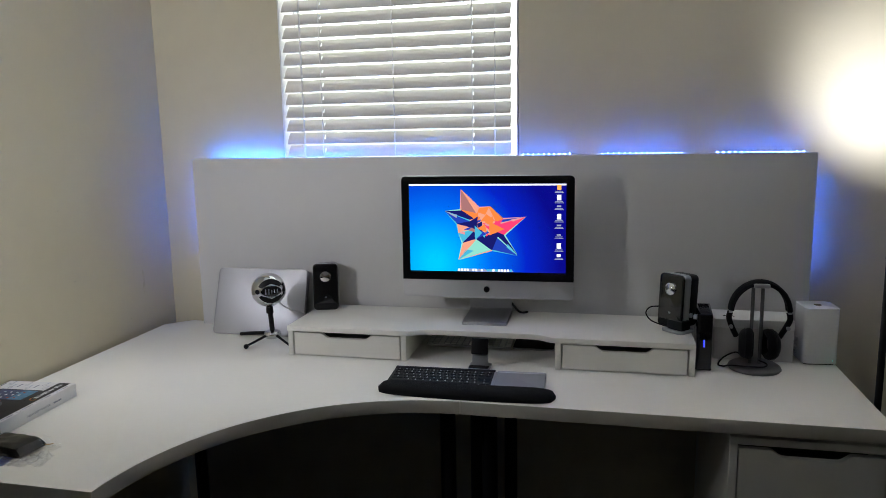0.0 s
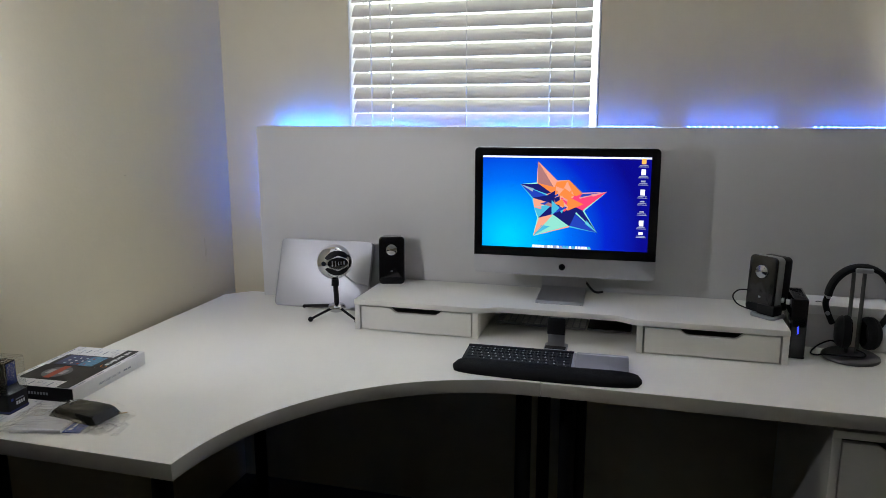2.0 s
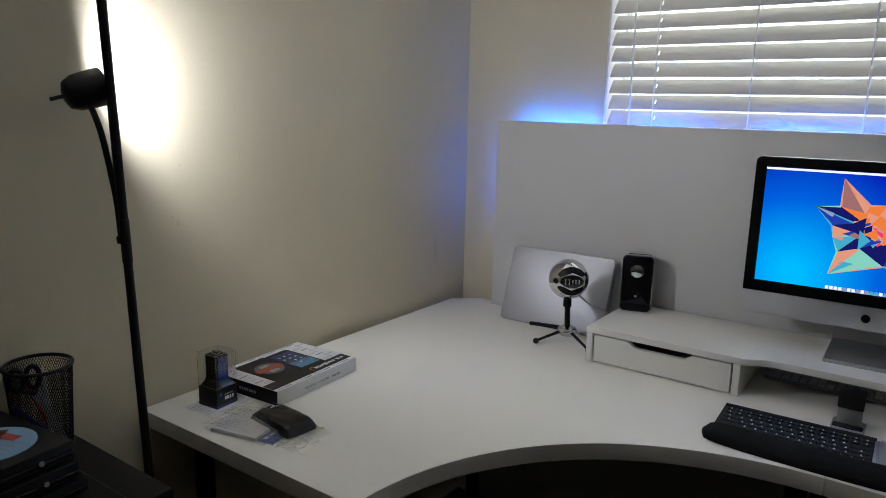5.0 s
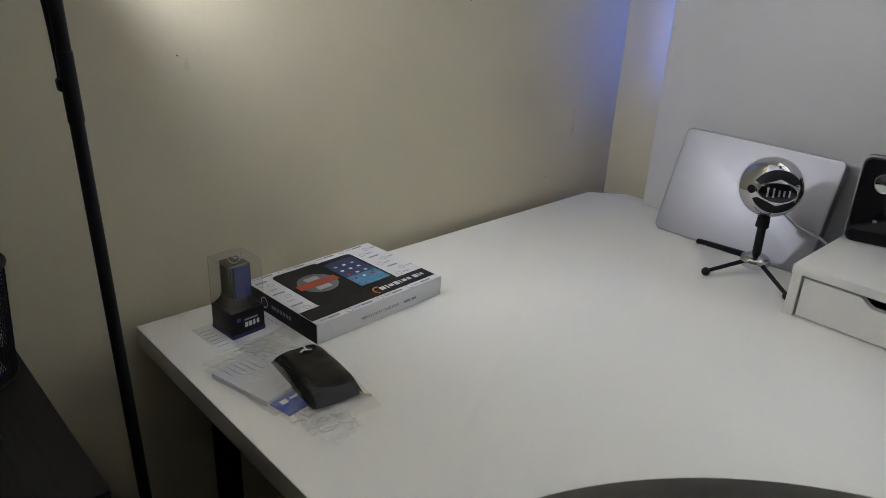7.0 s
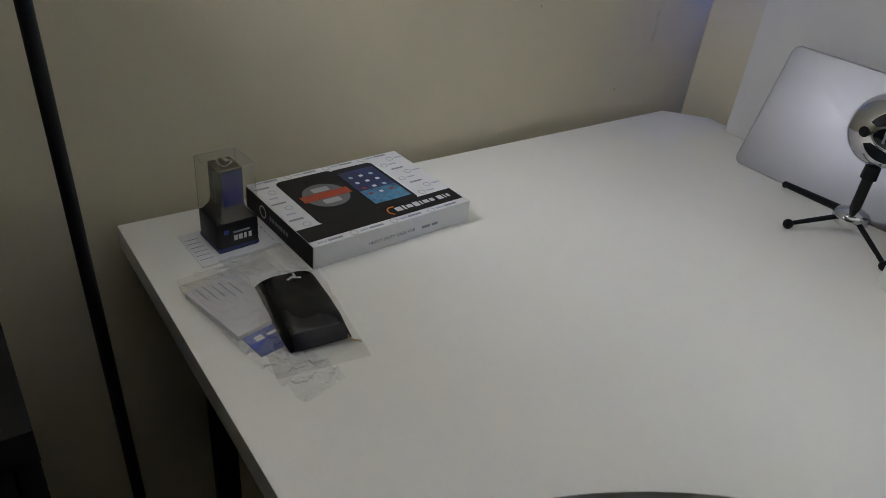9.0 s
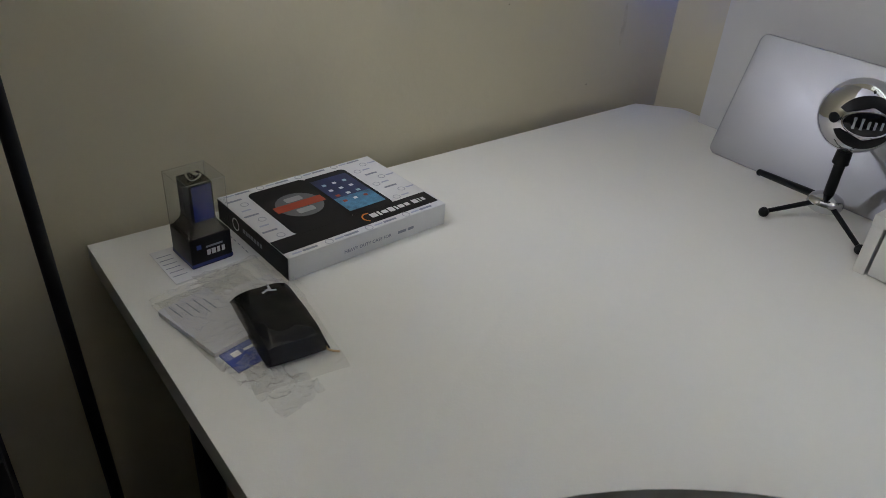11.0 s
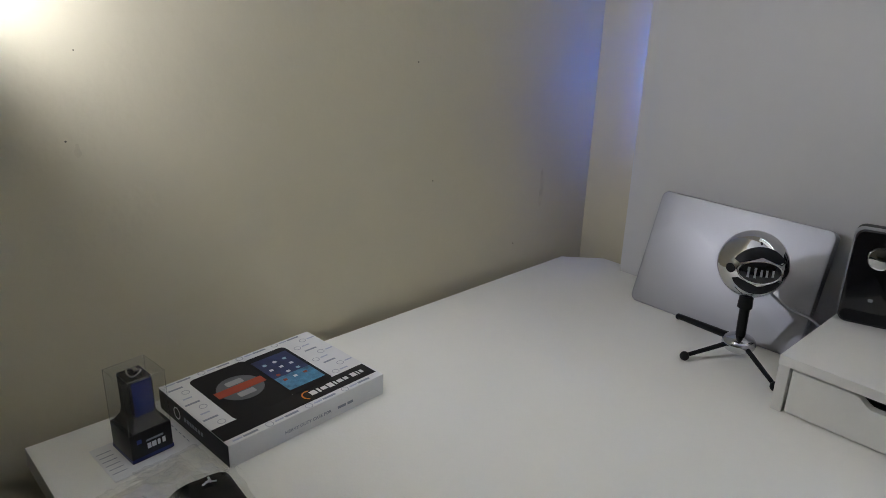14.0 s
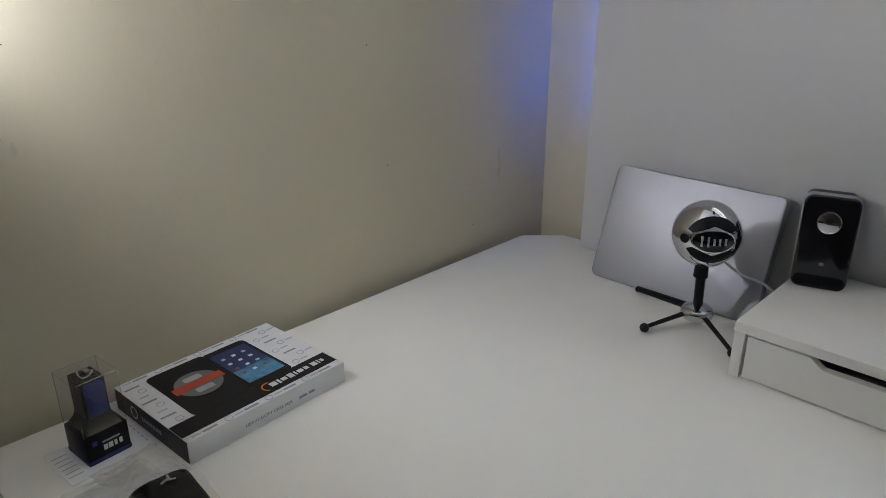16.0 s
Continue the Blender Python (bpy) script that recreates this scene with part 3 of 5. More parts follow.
    # black sheet added to draw the dark shaded line beneath the foot
    part("foot_pad", slab(-w + 0.001, w - 0.001, -0.0615, 0.088, -0.0004, 0.0004), BLACK_PLASTIC, t, "thin black pad standing in for the shaded gap under the foot")
    part("power_cable", tube(bmesh.new(), [(0.03, 0.09, 0.07), (0.06, 0.098, 0.035), (0.090, 0.085, 0.006), (0.115, 0.095, 0.004)], 0.0035), BLACK_PLASTIC, t)


computer()


# ---------------------------------------------------------------- laptop leaning on the board
def laptop():
    t = thing("laptop", pose(-1.064, 2.226, DZ + 0.0005, -19.5, 0, 0.3), "closed silver laptop standing on its side against the board", "laptop")
    for name, y0, y1, m in (("lid", 0.0, 0.0105, ALU), ("base", 0.0112, 0.0235, ALU)):
        bm = prism(rounded(0.320, 0.222, 0.014), -y1, -y0, 0.0028, 3)
        bmesh.ops.transform(bm, matrix=Matrix.Translation((0, 0, 0.111)) @ UP, verts=bm.verts)
        part(name, bm, m, t)
    part("hinge", slab(-0.12, 0.12, 0.010, 0.0125, 0.0035, 0.009), BLACK_PLASTIC, t, "black plastic hinge strip")


laptop()


# ---------------------------------------------------------------- ball microphone
def on_ball(r, outline, lift=1.006, n=5):
    """A patch of the front of a ball, outline in (x, z) parts of its radius."""
    bm = bmesh.new()
    cx, cz = sum(p[0] for p in outline) / len(outline), sum(p[1] for p in outline) / len(outline)
    put = lambda u, v: bm.verts.new((u * r * lift, -math.sqrt(max(0.0, 1 - u * u - v * v)) * r * lift, v * r * lift))
    rings = [[put(cx + (u - cx) * k / n, cz + (v - cz) * k / n) for u, v in outline] for k in range(1, n + 1)]
    mid = put(cx, cz)
    m = len(outline)
    for i in range(m):
        bm.faces.new((mid, rings[0][i], rings[0][(i + 1) % m]))
        for k in range(n - 1):
            bm.faces.new((rings[k][i], rings[k + 1][i], rings[k + 1][(i + 1) % m], rings[k][(i + 1) % m]))
    return bm


def microphone():
    c = Vector((-0.964, 2.133, 0.9075))
    t = thing("microphone", pose(-0.972, 2.158, DZ), "chrome ball microphone on a small black tripod on the desk", "microphone")
    at = Matrix.Translation(c - Vector((-0.972, 2.158, DZ))) @ pose(0, 0, 0, -5, 0, 37)
    R = 0.0525
    body = part("ball_body", ball(bmesh.new(), (0, 0, 0), R, 48), CHROME, t, "polished chrome shell", m=at)
    arc = lambda a0, a1, rx, rz, n=14: [(rx * math.cos(radians(a0 + (a1 - a0) * i / n)), rz * math.sin(radians(a0 + (a1 - a0) * i / n))) for i in range(n + 1)]
    for s in (1, -1):
        o = [(x, s * z) for x, z in arc(24, 156, 0.76, 0.70)] + [(x, s * z) for x, z in arc(150, 30, 0.66, 0.43)]
        part("grille_slot", on_ball(R, o), BLACK_PLASTIC, body, "black slotted grille")
        part("grille_slot", on_ball(R, [(s * 0.76 + 0.10 * math.cos(a), 0.14 * math.sin(a)) for a in [2 * math.pi * i / 14 for i in range(14)]]), BLACK_PLASTIC, body, "black slotted grille")
    part("badge", on_ball(R, arc(0, 347, 0.58, 0.31, 27), 1.010), GLOSS_BLACK, body, "black oval badge")
    bm = bmesh.new()
    ring = [(0.60 * math.cos(a), 0.33 * math.sin(a)) for a in [2 * math.pi * i / 36 for i in range(37)]]
    tube(bm, [(u * R, -math.sqrt(1 - u * u - v * v) * R * 1.012, v * R) for u, v in ring], 0.0014, 8)
    part("badge_ring", bm, CHROME, body)
    for i, (u, h) in enumerate(((-0.33, 0.15), (-0.16, 0.15), (0.0, 0.10), (0.15, 0.10), (0.32, 0.10))):
        part("badge_bar", on_ball(R, [(u - 0.032, -h), (u + 0.032, -h), (u + 0.032, h), (u - 0.032, h)], 1.016, 2), GREY_PLASTIC, body)
    part("indicator_light", on_ball(R, [(-0.02 + 0.035 * math.cos(a), 0.78 + 0.035 * math.sin(a)) for a in [2 * math.pi * i / 10 for i in range(10)]], 1.008, 2), GLOSS_BLACK, body)
    top = c - Vector((-0.972, 2.158, DZ)) - Vector((0, 0, R - 0.003))
    bm = bmesh.new()
    rod(bm, (0, 0, 0.040), tuple(top), 0.0078, seg=20)
    part("stem", bm, BLACK_PLASTIC, t)
    part("collar", rod(bmesh.new(), tuple(top - Vector((0, 0, 0.024))), tuple(top - Vector((0, 0, 0.004))), 0.0115, 0.0105, 20), BLACK_PLASTIC, t)
    part("hub", lathe(bmesh.new(), [(0, 0.0165), (0.012, 0.0165)] + [(0.0160 + 0.0110 * math.cos(radians(a)), 0.0285 + 0.0120 * math.sin(radians(a))) for a in range(-80, 81, 16)] + [(0.011, 0.0440), (0, 0.0440)], 40), CHROME, t, "polished chrome hub")
    for x, y, r in ((-0.053, -0.075, 0.0034), (0.088, -0.055, 0.0034), (-0.138, 0.054, 0.0052)):
        g = part("tripod_leg", rod(bmesh.new(), (x * 0.16, y * 0.16, 0.030), (x, y, 0.0085), r * 1.2, r, 14), BLACK_PLASTIC, t)
        part("rubber_foot", ball(bmesh.new(), (x, y, 0.0078), 0.0078 if r < 0.005 else 0.0058, 16), BLACK_PLASTIC, g)
    part("usb_cable", tube(bmesh.new(), [tuple(top + Vector((0.004, 0.030, 0.012))), (0.045, 0.030, 0.105), (0.085, 0.055, 0.085), (0.105, 0.080, 0.05), (0.100, 0.110, 0.012), (0.085, 0.150, 0.003)], 0.0022), GREY_PLASTIC, t, "thin grey cable")


microphone()


# ---------------------------------------------------------------- loudspeakers
def loudspeaker(m, label, stand):
    t = thing("loudspeaker", m, label, "speaker", group="pair of desktop speakers")
    W, H, D = 0.079, 0.149, 0.070
    z0 = 0.012 if stand else 0.001
    lean = pose(0, 0, z0, -5 if not stand else -3, 0, 0)
    for name, y0, y1, w, mat_, lab in (("front_baffle", 0.0, 0.010, W, GLOSS_BLACK, "glossy black front with rounded corners"), ("side_band", 0.0101, 0.034, W + 0.003, GREY_PLASTIC, "silver grey plastic band"), ("rear_shell", 0.0341, D, W - 0.003, BLACK_PLASTIC, "matt black rear shell")):
        bm = prism(rounded(w, H - (0.004 if y0 > 0.03 else 0), 0.013), -y1, -y0, 0.003, 3)
        bmesh.ops.transform(bm, matrix=Matrix.Translation((0, 0, H / 2)) @ UP, verts=bm.verts)
        part(name, bm, mat_, t, lab, m=lean)
    bm = lathe(bmesh.new(), [(0.0, 0.0065), (0.006, 0.0058), (0.0125, 0.0030), (0.0158, 0.0022), (0.0172, 0.0034), (0.0182, 0.0)], 32)
    bmesh.ops.transform(bm, matrix=Matrix.Translation((0, 0.0, H - 0.041)) @ UP, verts=bm.verts)
    part("driver_cone", bm, CHROME, t, "small polished silver driver", m=lean)
    bm = prism(rounded(W - 0.006, 0.018, 0.008), 0, 0.0016, 0.0005)
    bmesh.ops.transform(bm, matrix=Matrix.Translation((0, 0.0002, 0.013)) @ UP, verts=bm.verts)
    part("lower_trim", bm, BLACK_PLASTIC, t, m=lean)
    bm = prism(rounded(0.007, 0.005, 0.002), 0, 0.0006)
    bmesh.ops.transform(bm, matrix=Matrix.Translation((0, 0.0, 0.041)) @ UP, verts=bm.verts)
    part("emblem", bm, GREY_PLASTIC, t, m=lean)
    if stand:
        part("stand_foot", prism(rounded(0.070, 0.062, 0.012), 0, 0.009, 0.002, bm=bmesh.new()), GREY_PLASTIC, t, "silver plastic foot", m=pose(0.016, 0.020, 0))
        part("stand_bracket", box(bmesh.new(), (0.022, 0.016, 0.022), (0.050, 0.040, 0.028), None, 0.005), BLACK_PLASTIC, t)
        for x in (0.030, 0.052):
            b2 = rod(bmesh.new(), (x, 0.040, 0.046), (x + 0.012, 0.046, 0.046), 0.007, seg=16)
            part("pivot_knob", b2, GREY_PLASTIC, t)
        part("audio_cable", tube(bmesh.new(), [(-0.036, 0.004, 0.064), (-0.056, -0.010, 0.060), (-0.066, -0.016, 0.042), (-0.052, -0.010, 0.022), (-0.020, 0.002, 0.013), (0.014, 0.008, 0.012)], 0.0019), BLACK_PLASTIC, t, "thin black cable")
    return t


loudspeaker(pose(-0.822, 2.243, RZ, 0, 0, 17), "black desktop speaker with a silver cone, beside the laptop", False)
loudspeaker(pose(0.222, 2.165, RZ, 0, 0, -43), "black desktop speaker with a silver side band on a foot", True)


# ---------------------------------------------------------------- keyboard, touchpad, wrist rest
KEYCAP = material("black_keycap", (0.016, 0.016, 0.017), 0.45, vary=0.1, scale=60, spread=0.15)
LEGEND = material("white_key_legend", (0.62, 0.62, 0.62), 0.6, vary=0)


def keyboard():
    t = thing("keyboard", pose(-0.366, 1.905, DZ, 3.2, 0, 1.6), "slim black keyboard with white key legends behind the wrist rest", "keyboard")
    W, D = 0.276, 0.112
    part("base", prism(rounded(W, D, 0.006), 0.005, 0.0135, 0.002), BLACK_PLASTIC, t)
    part("end_cap", slab(W / 2 - 0.004, W / 2 + 0.004, -D / 2 + 0.004, D / 2 - 0.006, 0.006, 0.0150, 0.002), ALU, t, "bright aluminium end strip")
    part("battery_tube", rod(bmesh.new(), (-W / 2 + 0.002, D / 2 - 0.004, 0.0085), (W / 2 - 0.002, D / 2 - 0.004, 0.0085), 0.0085, seg=20), BLACK_PLASTIC, t)
    meshes = {}
    for row in range(6):
        y = D / 2 - 0.020 - row * 0.0172
        wide = [1.0] * 14
        if row == 5:
            wide = [1, 1, 1, 1.2, 5.0, 1.2, 1, 1, 1, 1]
        elif row in (2, 3, 4):
            wide = [1.5 + 0.25 * (row - 2)] + [1.0] * (11 if row < 4 else 10) + [1.5 + 0.25 * (4 - row)]
        unit = (W - 0.014) / sum(wide)
        x = -W / 2 + 0.007
        for w in wide:
            kw = unit * w - 0.0028
            key = round(kw, 4)
            if key not in meshes:
                b2 = prism(rounded(kw, 0.0140 if row else 0.008, 0.0018, 2), 0, 0.0022)
                meshes[key] = mesh_of("key", b2, KEYCAP)
            ob = new("key", meshes[key])
            ob.parent = t
            ob.matrix_basis = pose(x + unit * w / 2, y, 0.0136)
            if "l" not in meshes:
                b2 = bmesh.new()
                box(b2, (0, -0.0005, 0), (0.0044, 0.0018, 0.0003))
                box(b2, (0, 0.0030, 0), (0.0020, 0.0026, 0.0003))
                meshes["l"] = mesh_of("legend", b2, LEGEND, False)
            if w < 2:
                lg = new("legend", meshes["l"])
                lg.parent = ob
                lg.matrix_basis = pose(0, 0.001 if row else -0.001, 0.0024)
            x += unit * w
    pad = thing("touchpad", pose(-0.160, 1.909, DZ, 3.2, 0, 1.6), "flat grey aluminium touchpad beside the black keyboard", "touchpad")
    part("surface", prism(rounded(0.128, 0.112, 0.006), 0.005, 0.0150, 0.0015), material("touchpad_grey", (0.27, 0.28, 0.30), 0.42, 0.2, vary=0.03, scale=20), pad)
    part("battery_tube", rod(bmesh.new(), (-0.062, 0.050, 0.0085), (0.062, 0.050, 0.0085), 0.0085, seg=20), GREY_PLASTIC, pad)
    rest = thing("wrist_rest", pose(-0.290, 1.823, DZ, 0, 0, 0.3), "long padded black wrist rest in front of the keyboard", "wrist rest")
    bm = bmesh.new()
    n, L = 48, 0.452
    rings = []
    for i in range(n + 1):
        s = 2 * i / n - 1
        e = max(0.0, 1 - abs(s) ** 9) ** 0.5
        x, yc = s * L / 2, 0.010 * s * s
        hw, hh = 0.041 * (0.35 + 0.65 * e) if abs(s) < 1 else 0.006, 0.020 * (0.30 + 0.70 * e)
        rings.append([bm.verts.new((x, yc + hw * math.copysign(abs(math.cos(a)) ** 0.75, math.cos(a)), 0.0005 + hh * (math.sin(a) ** 0.7 if math.sin(a) > 0 else 0))) for a in [math.pi * q / 12 for q in range(13)]])
    for a, b in zip(rings, rings[1:]):
        for q in range(12):
            bm.faces.new((a[q], a[q + 1], b[q + 1], b[q]))
        bm.faces.new((a[0], b[0], b[12], a[12]))
    bm.faces.new(rings[0]), bm.faces.new(rings[-1][::-1])
    bmesh.ops.recalc_face_normals(bm, faces=bm.faces)
    part("cushion", bm, RUBBER, rest)
    bm = prism(rounded(0.430, 0.060, 0.02), 0.0, 0.004)
    part("base_sheet", bm, BLACK_PLASTIC, rest, m=pose(0, 0.030, 0))


keyboard()


def spare_keyboard():
    t = thing("spare_keyboard", pose(-0.352, 2.253, DZ, 4, 0, -1.0), "slim white and aluminium keyboard stored under the riser", "keyboard")
    part("base", prism(rounded(0.262, 0.110, 0.008), 0.008, 0.0125, 0.0015), ALU, t)
    part("battery_tube", rod(bmesh.new(), (-0.128, 0.048, 0.0085), (0.128, 0.048, 0.0085), 0.0082, seg=16), ALU, t)
    me = mesh_of("key", prism(rounded(0.0148, 0.0142, 0.002, 2), 0, 0.0018), WHITE_PLASTIC)
    for r in range(5):
        for i in range(14):
            ob = new("key", me)
            ob.parent = t
            ob.matrix_basis = pose(-0.1215 + i * 0.0187, 0.034 - r * 0.0182, 0.0126)
    d = thing("spare_touchpad", pose(-0.155, 2.255, DZ, 4, 0, -1.0), "flat touchpad stored beside a keyboard under the riser", "touchpad")
    part("base", prism(rounded(0.124, 0.112, 0.007), 0.008, 0.0115, 0.001), ALU, d)
    part("surface", prism(rounded(0.120, 0.100, 0.006), 0.0117, 0.0150, 0.001), BLACK_PLASTIC, d, "dark touch surface")
    part("battery_tube", rod(bmesh.new(), (-0.060, 0.048, 0.0085), (0.060, 0.048, 0.0085), 0.0082, seg=16), ALU, d)


spare_keyboard()


def phone_dock():
    t = thing("phone_dock", pose(-0.286, 2.030, DZ), "small aluminium phone dock with a black pad, before the riser", "dock")
    part("base", prism(rounded(0.060, 0.058, 0.010), 0, 0.007, 0.0015), ALU, t)
    part("base_pad", prism(rounded(0.054, 0.020, 0.004), 0.0071, 0.0090), BLACK_PLASTIC, t, m=pose(0, -0.016, 0))
    part("neck", box(bmesh.new(), (0, 0.006, 0.034), (0.044, 0.006, 0.062), Matrix.Rotation(radians(-12), 3, "X"), 0.0015), ALU, t)
    part("rest_pad", box(bmesh.new(), (0, -0.0015, 0.062), (0.047, 0.006, 0.044), Matrix.Rotation(radians(-12), 3, "X"), 0.003), BLACK_PLASTIC, t, "black rubber pad")


phone_dock()


# ---------------------------------------------------------------- right end of the desk
def hard_drive():
    t = thing("hard_drive", pose(0.3105, 2.108, DZ, 0, 0, -4), "upright black external hard drive with a blue light", "hard drive")
    part("case", box(bmesh.new(), (0, 0.068, 0.0785), (0.040, 0.136, 0.155), None, 0.004), GLOSS_BLACK, t)
    part("base", box(bmesh.new(), (0, 0.068, 0.003), (0.042, 0.130, 0.006), None, 0.002), BLACK_PLASTIC, t)
    part("indicator_light", slab(-0.0015, 0.0015, -0.0008, 0.0006, 0.066, 0.086), LED_SMALL, t, "glowing blue status light")
    me = mesh_of("vent_slot", box(bmesh.new(), (0, 0, 0), (0.028, 0.0012, 0.0006)), BLACK_PLASTIC, False)
    for i in range(14):
        ob = new("vent_slot", me)
        ob.parent = t
        ob.matrix_basis = pose(0, 0.016 + i * 0.008, 0.1562)


hard_drive()


def white_box():
    t = thing("storage_box", pose(0.4555, 2.2745, DZ, 0, 0, -1), "white cardboard box lying behind the headphones", "box")
    part("carton", slab(-0.1035, 0.1035, -0.055, 0.055, 0, 0.1155, 0.0015), material("white_carton", (0.62, 0.61, 0.58), 0.55, vary=0.04, scale=12), t)
    part("lid", slab(-0.1043, 0.1043, -0.0558, 0.0558, 0.0915, 0.117, 0.0015), PAPER, t)
    bm = bmesh.new()
    for i in range(5):
        box(bm, (-0.075 + 0.006 * i, -0.020 + 0.004 * (i % 2), 0.1174), (0.005, 0.010, 0.0004), Matrix.Rotation(0.5 * (i % 3), 3, "Z"))
    part("lid_print", bm, PRINT_BLACK, t, "black printed mark")


white_box()


STAND_METAL = material("dark_brushed_metal", (0.17, 0.17, 0.175), 0.32, 0.85, vary=0.12, scale=30)


def headphone_set():
    s = thing("headphone_stand", pose(0.447, 2.153, DZ), "brushed metal headphone stand with a round base", "stand")
    part("base", lathe(bmesh.new(), [(0, 0.0), (0.066, 0.0), (0.068, 0.003), (0.066, 0.008), (0.058, 0.013), (0.014, 0.015), (0, 0.015)], 48), STAND_METAL, s, "round brushed metal base")
    for x in (-0.012, 0.012):
        part("post", rod(bmesh.new(), (x, 0, 0.012), (x, 0, 0.228), 0.0048, seg=18), STAND_METAL, s)
    part("saddle", box(bmesh.new(), (0.004, 0.004, 0.2335), (0.040, 0.070, 0.012), None, 0.004), ALU, s, "aluminium saddle")
    h = thing("headphones", pose(0.452, 2.146, DZ), "black over-ear headphones hanging on a metal stand", "headphones")
    zc, rx = 0.158, 0.077

    def strip(rad, half_w, thick, a0, a1, n=28):
        bm = bmesh.new()
        rings = []
        for i in range(n + 1):
            a = radians(a0 + (a1 - a0) * i / n)
            rings.append([bm.verts.new(((rad + dr) * math.cos(a), dy, zc + (rad * 1.13 + dr) * math.sin(a))) for dr, dy in ((0, -half_w), (0, half_w), (thick * 0.7, half_w), (thick, half_w * 0.5), (thick, -half_w * 0.5), (thick * 0.7, -half_w))])
        for p, q in zip(rings, rings[1:]):
            for k in range(6):
                bm.faces.new((p[k], p[(k + 1) % 6], q[(k + 1) % 6], q[k]))
        bm.faces.new(rings[0][::-1]), bm.faces.new(rings[-1])
        bmesh.ops.recalc_face_normals(bm, faces=bm.faces)
        return bm

    part("headband", strip(rx - 0.010, 0.017, 0.013, 4, 176), RUBBER, h, "padded black headband")
    for sx in (-1, 1):
        y = part("yoke", tube(bmesh.new(), [(sx * 0.073, 0, 0.160), (sx * 0.076, 0, 0.140), (sx * 0.066, 0.006, 0.112), (sx * 0.054, 0.010, 0.088)], 0.0075, 12), BLACK_PLASTIC, h)
        part("slider", box(bmesh.new(), (sx * 0.0735, -0.002, 0.163), (0.010, 0.022, 0.014), None, 0.003), ALU, y, "bright metal slider")
        part("pivot_screw", rod(bmesh.new(), (sx * 0.071, -0.012, 0.118), (sx * 0.071, -0.005, 0.118), 0.005, seg=16), ALU, y)
        tilt = Matrix.Translation((sx * 0.033, -0.004, 0.072)) @ Matrix.Rotation(radians(90), 4, "Y") @ Matrix.Rotation(radians(-8 * sx), 4, "X")
        c = part("ear_cup", lathe(bmesh.new(), [(0, -0.016), (0.026, -0.016), (0.036, -0.010), (0.040, -0.002), (0.040, 0.004), (0, 0.004)] if sx < 0 else [(0, 0.016), (0.026, 0.016), (0.036, 0.010), (0.040, 0.002), (0.040, -0.004), (0, -0.004)], 36), BLACK_PLASTIC, h, m=tilt)
        bm = lathe(bmesh.new(), [(0.022, 0.0), (0.024, 0.016), (0.032, 0.020), (0.040, 0.015), (0.042, 0.008), (0.040, 0.001)] if sx < 0 else [(0.022, 0.0), (0.024, -0.016), (0.032, -0.020), (0.040, -0.015), (0.042, -0.008), (0.040, -0.001)], 36)
        part("ear_pad", bm, RUBBER, c, "soft black ear pad")
        part("cup_ring", lathe(bmesh.new(), [(0.0405, sx * 0.0008), (0.0412, sx * 0.002), (0.0405, sx * 0.0034)], 36), BLACK_PLASTIC, c)
    part("audio_cable", tube(bmesh.new(), [(-0.038, 0.0, 0.035), (-0.056, -0.004, 0.046), (-0.084, 0.000, 0.030), (-0.097, 0.010, 0.006), (-0.085, 0.004, 0.0025), (-0.069, -0.016, 0.012), (-0.03, -0.035, 0.017), (0.01, -0.036, 0.018), (0.02, -0.02, 0.022), (0.0, -0.015, 0.03)], 0.0021), BLACK_PLASTIC, h, "thin black cable")


headphone_set()


def router():
    t = thing("wireless_router", pose(0.622, 2.254, DZ, 0, 0, 5), "white square tower router with a green status light", "router")
    part("case", prism(rounded(0.091, 0.091, 0.014), 0.003, 0.158, 0.0012, 2), WHITE_PLASTIC, t)
    part("base", prism(rounded(0.082, 0.082, 0.012), 0, 0.0031), BLACK_PLASTIC, t)
    bm = prism([(0.010 * math.cos(a), 0.011 * math.sin(a)) for a in [2 * math.pi * i / 18 for i in range(18)]], 0.1581, 0.1586)
    part("emblem", bm, GLOSS_BLACK, t, "small black emblem")
    part("status_light", ball(bmesh.new(), (0.031, -0.0454, 0.013), 0.0018, 12), lit("green_status", (0.15, 1.0, 0.55), 4.0), t, "tiny glowing green light")
    for i in range(3):
        part("network_plug", box(bmesh.new(), (-0.050, 0.01, 0.022 + 0.018 * i), (0.014, 0.012, 0.010), None, 0.002), PANE if i < 1 else GREY_PLASTIC, t)


router()


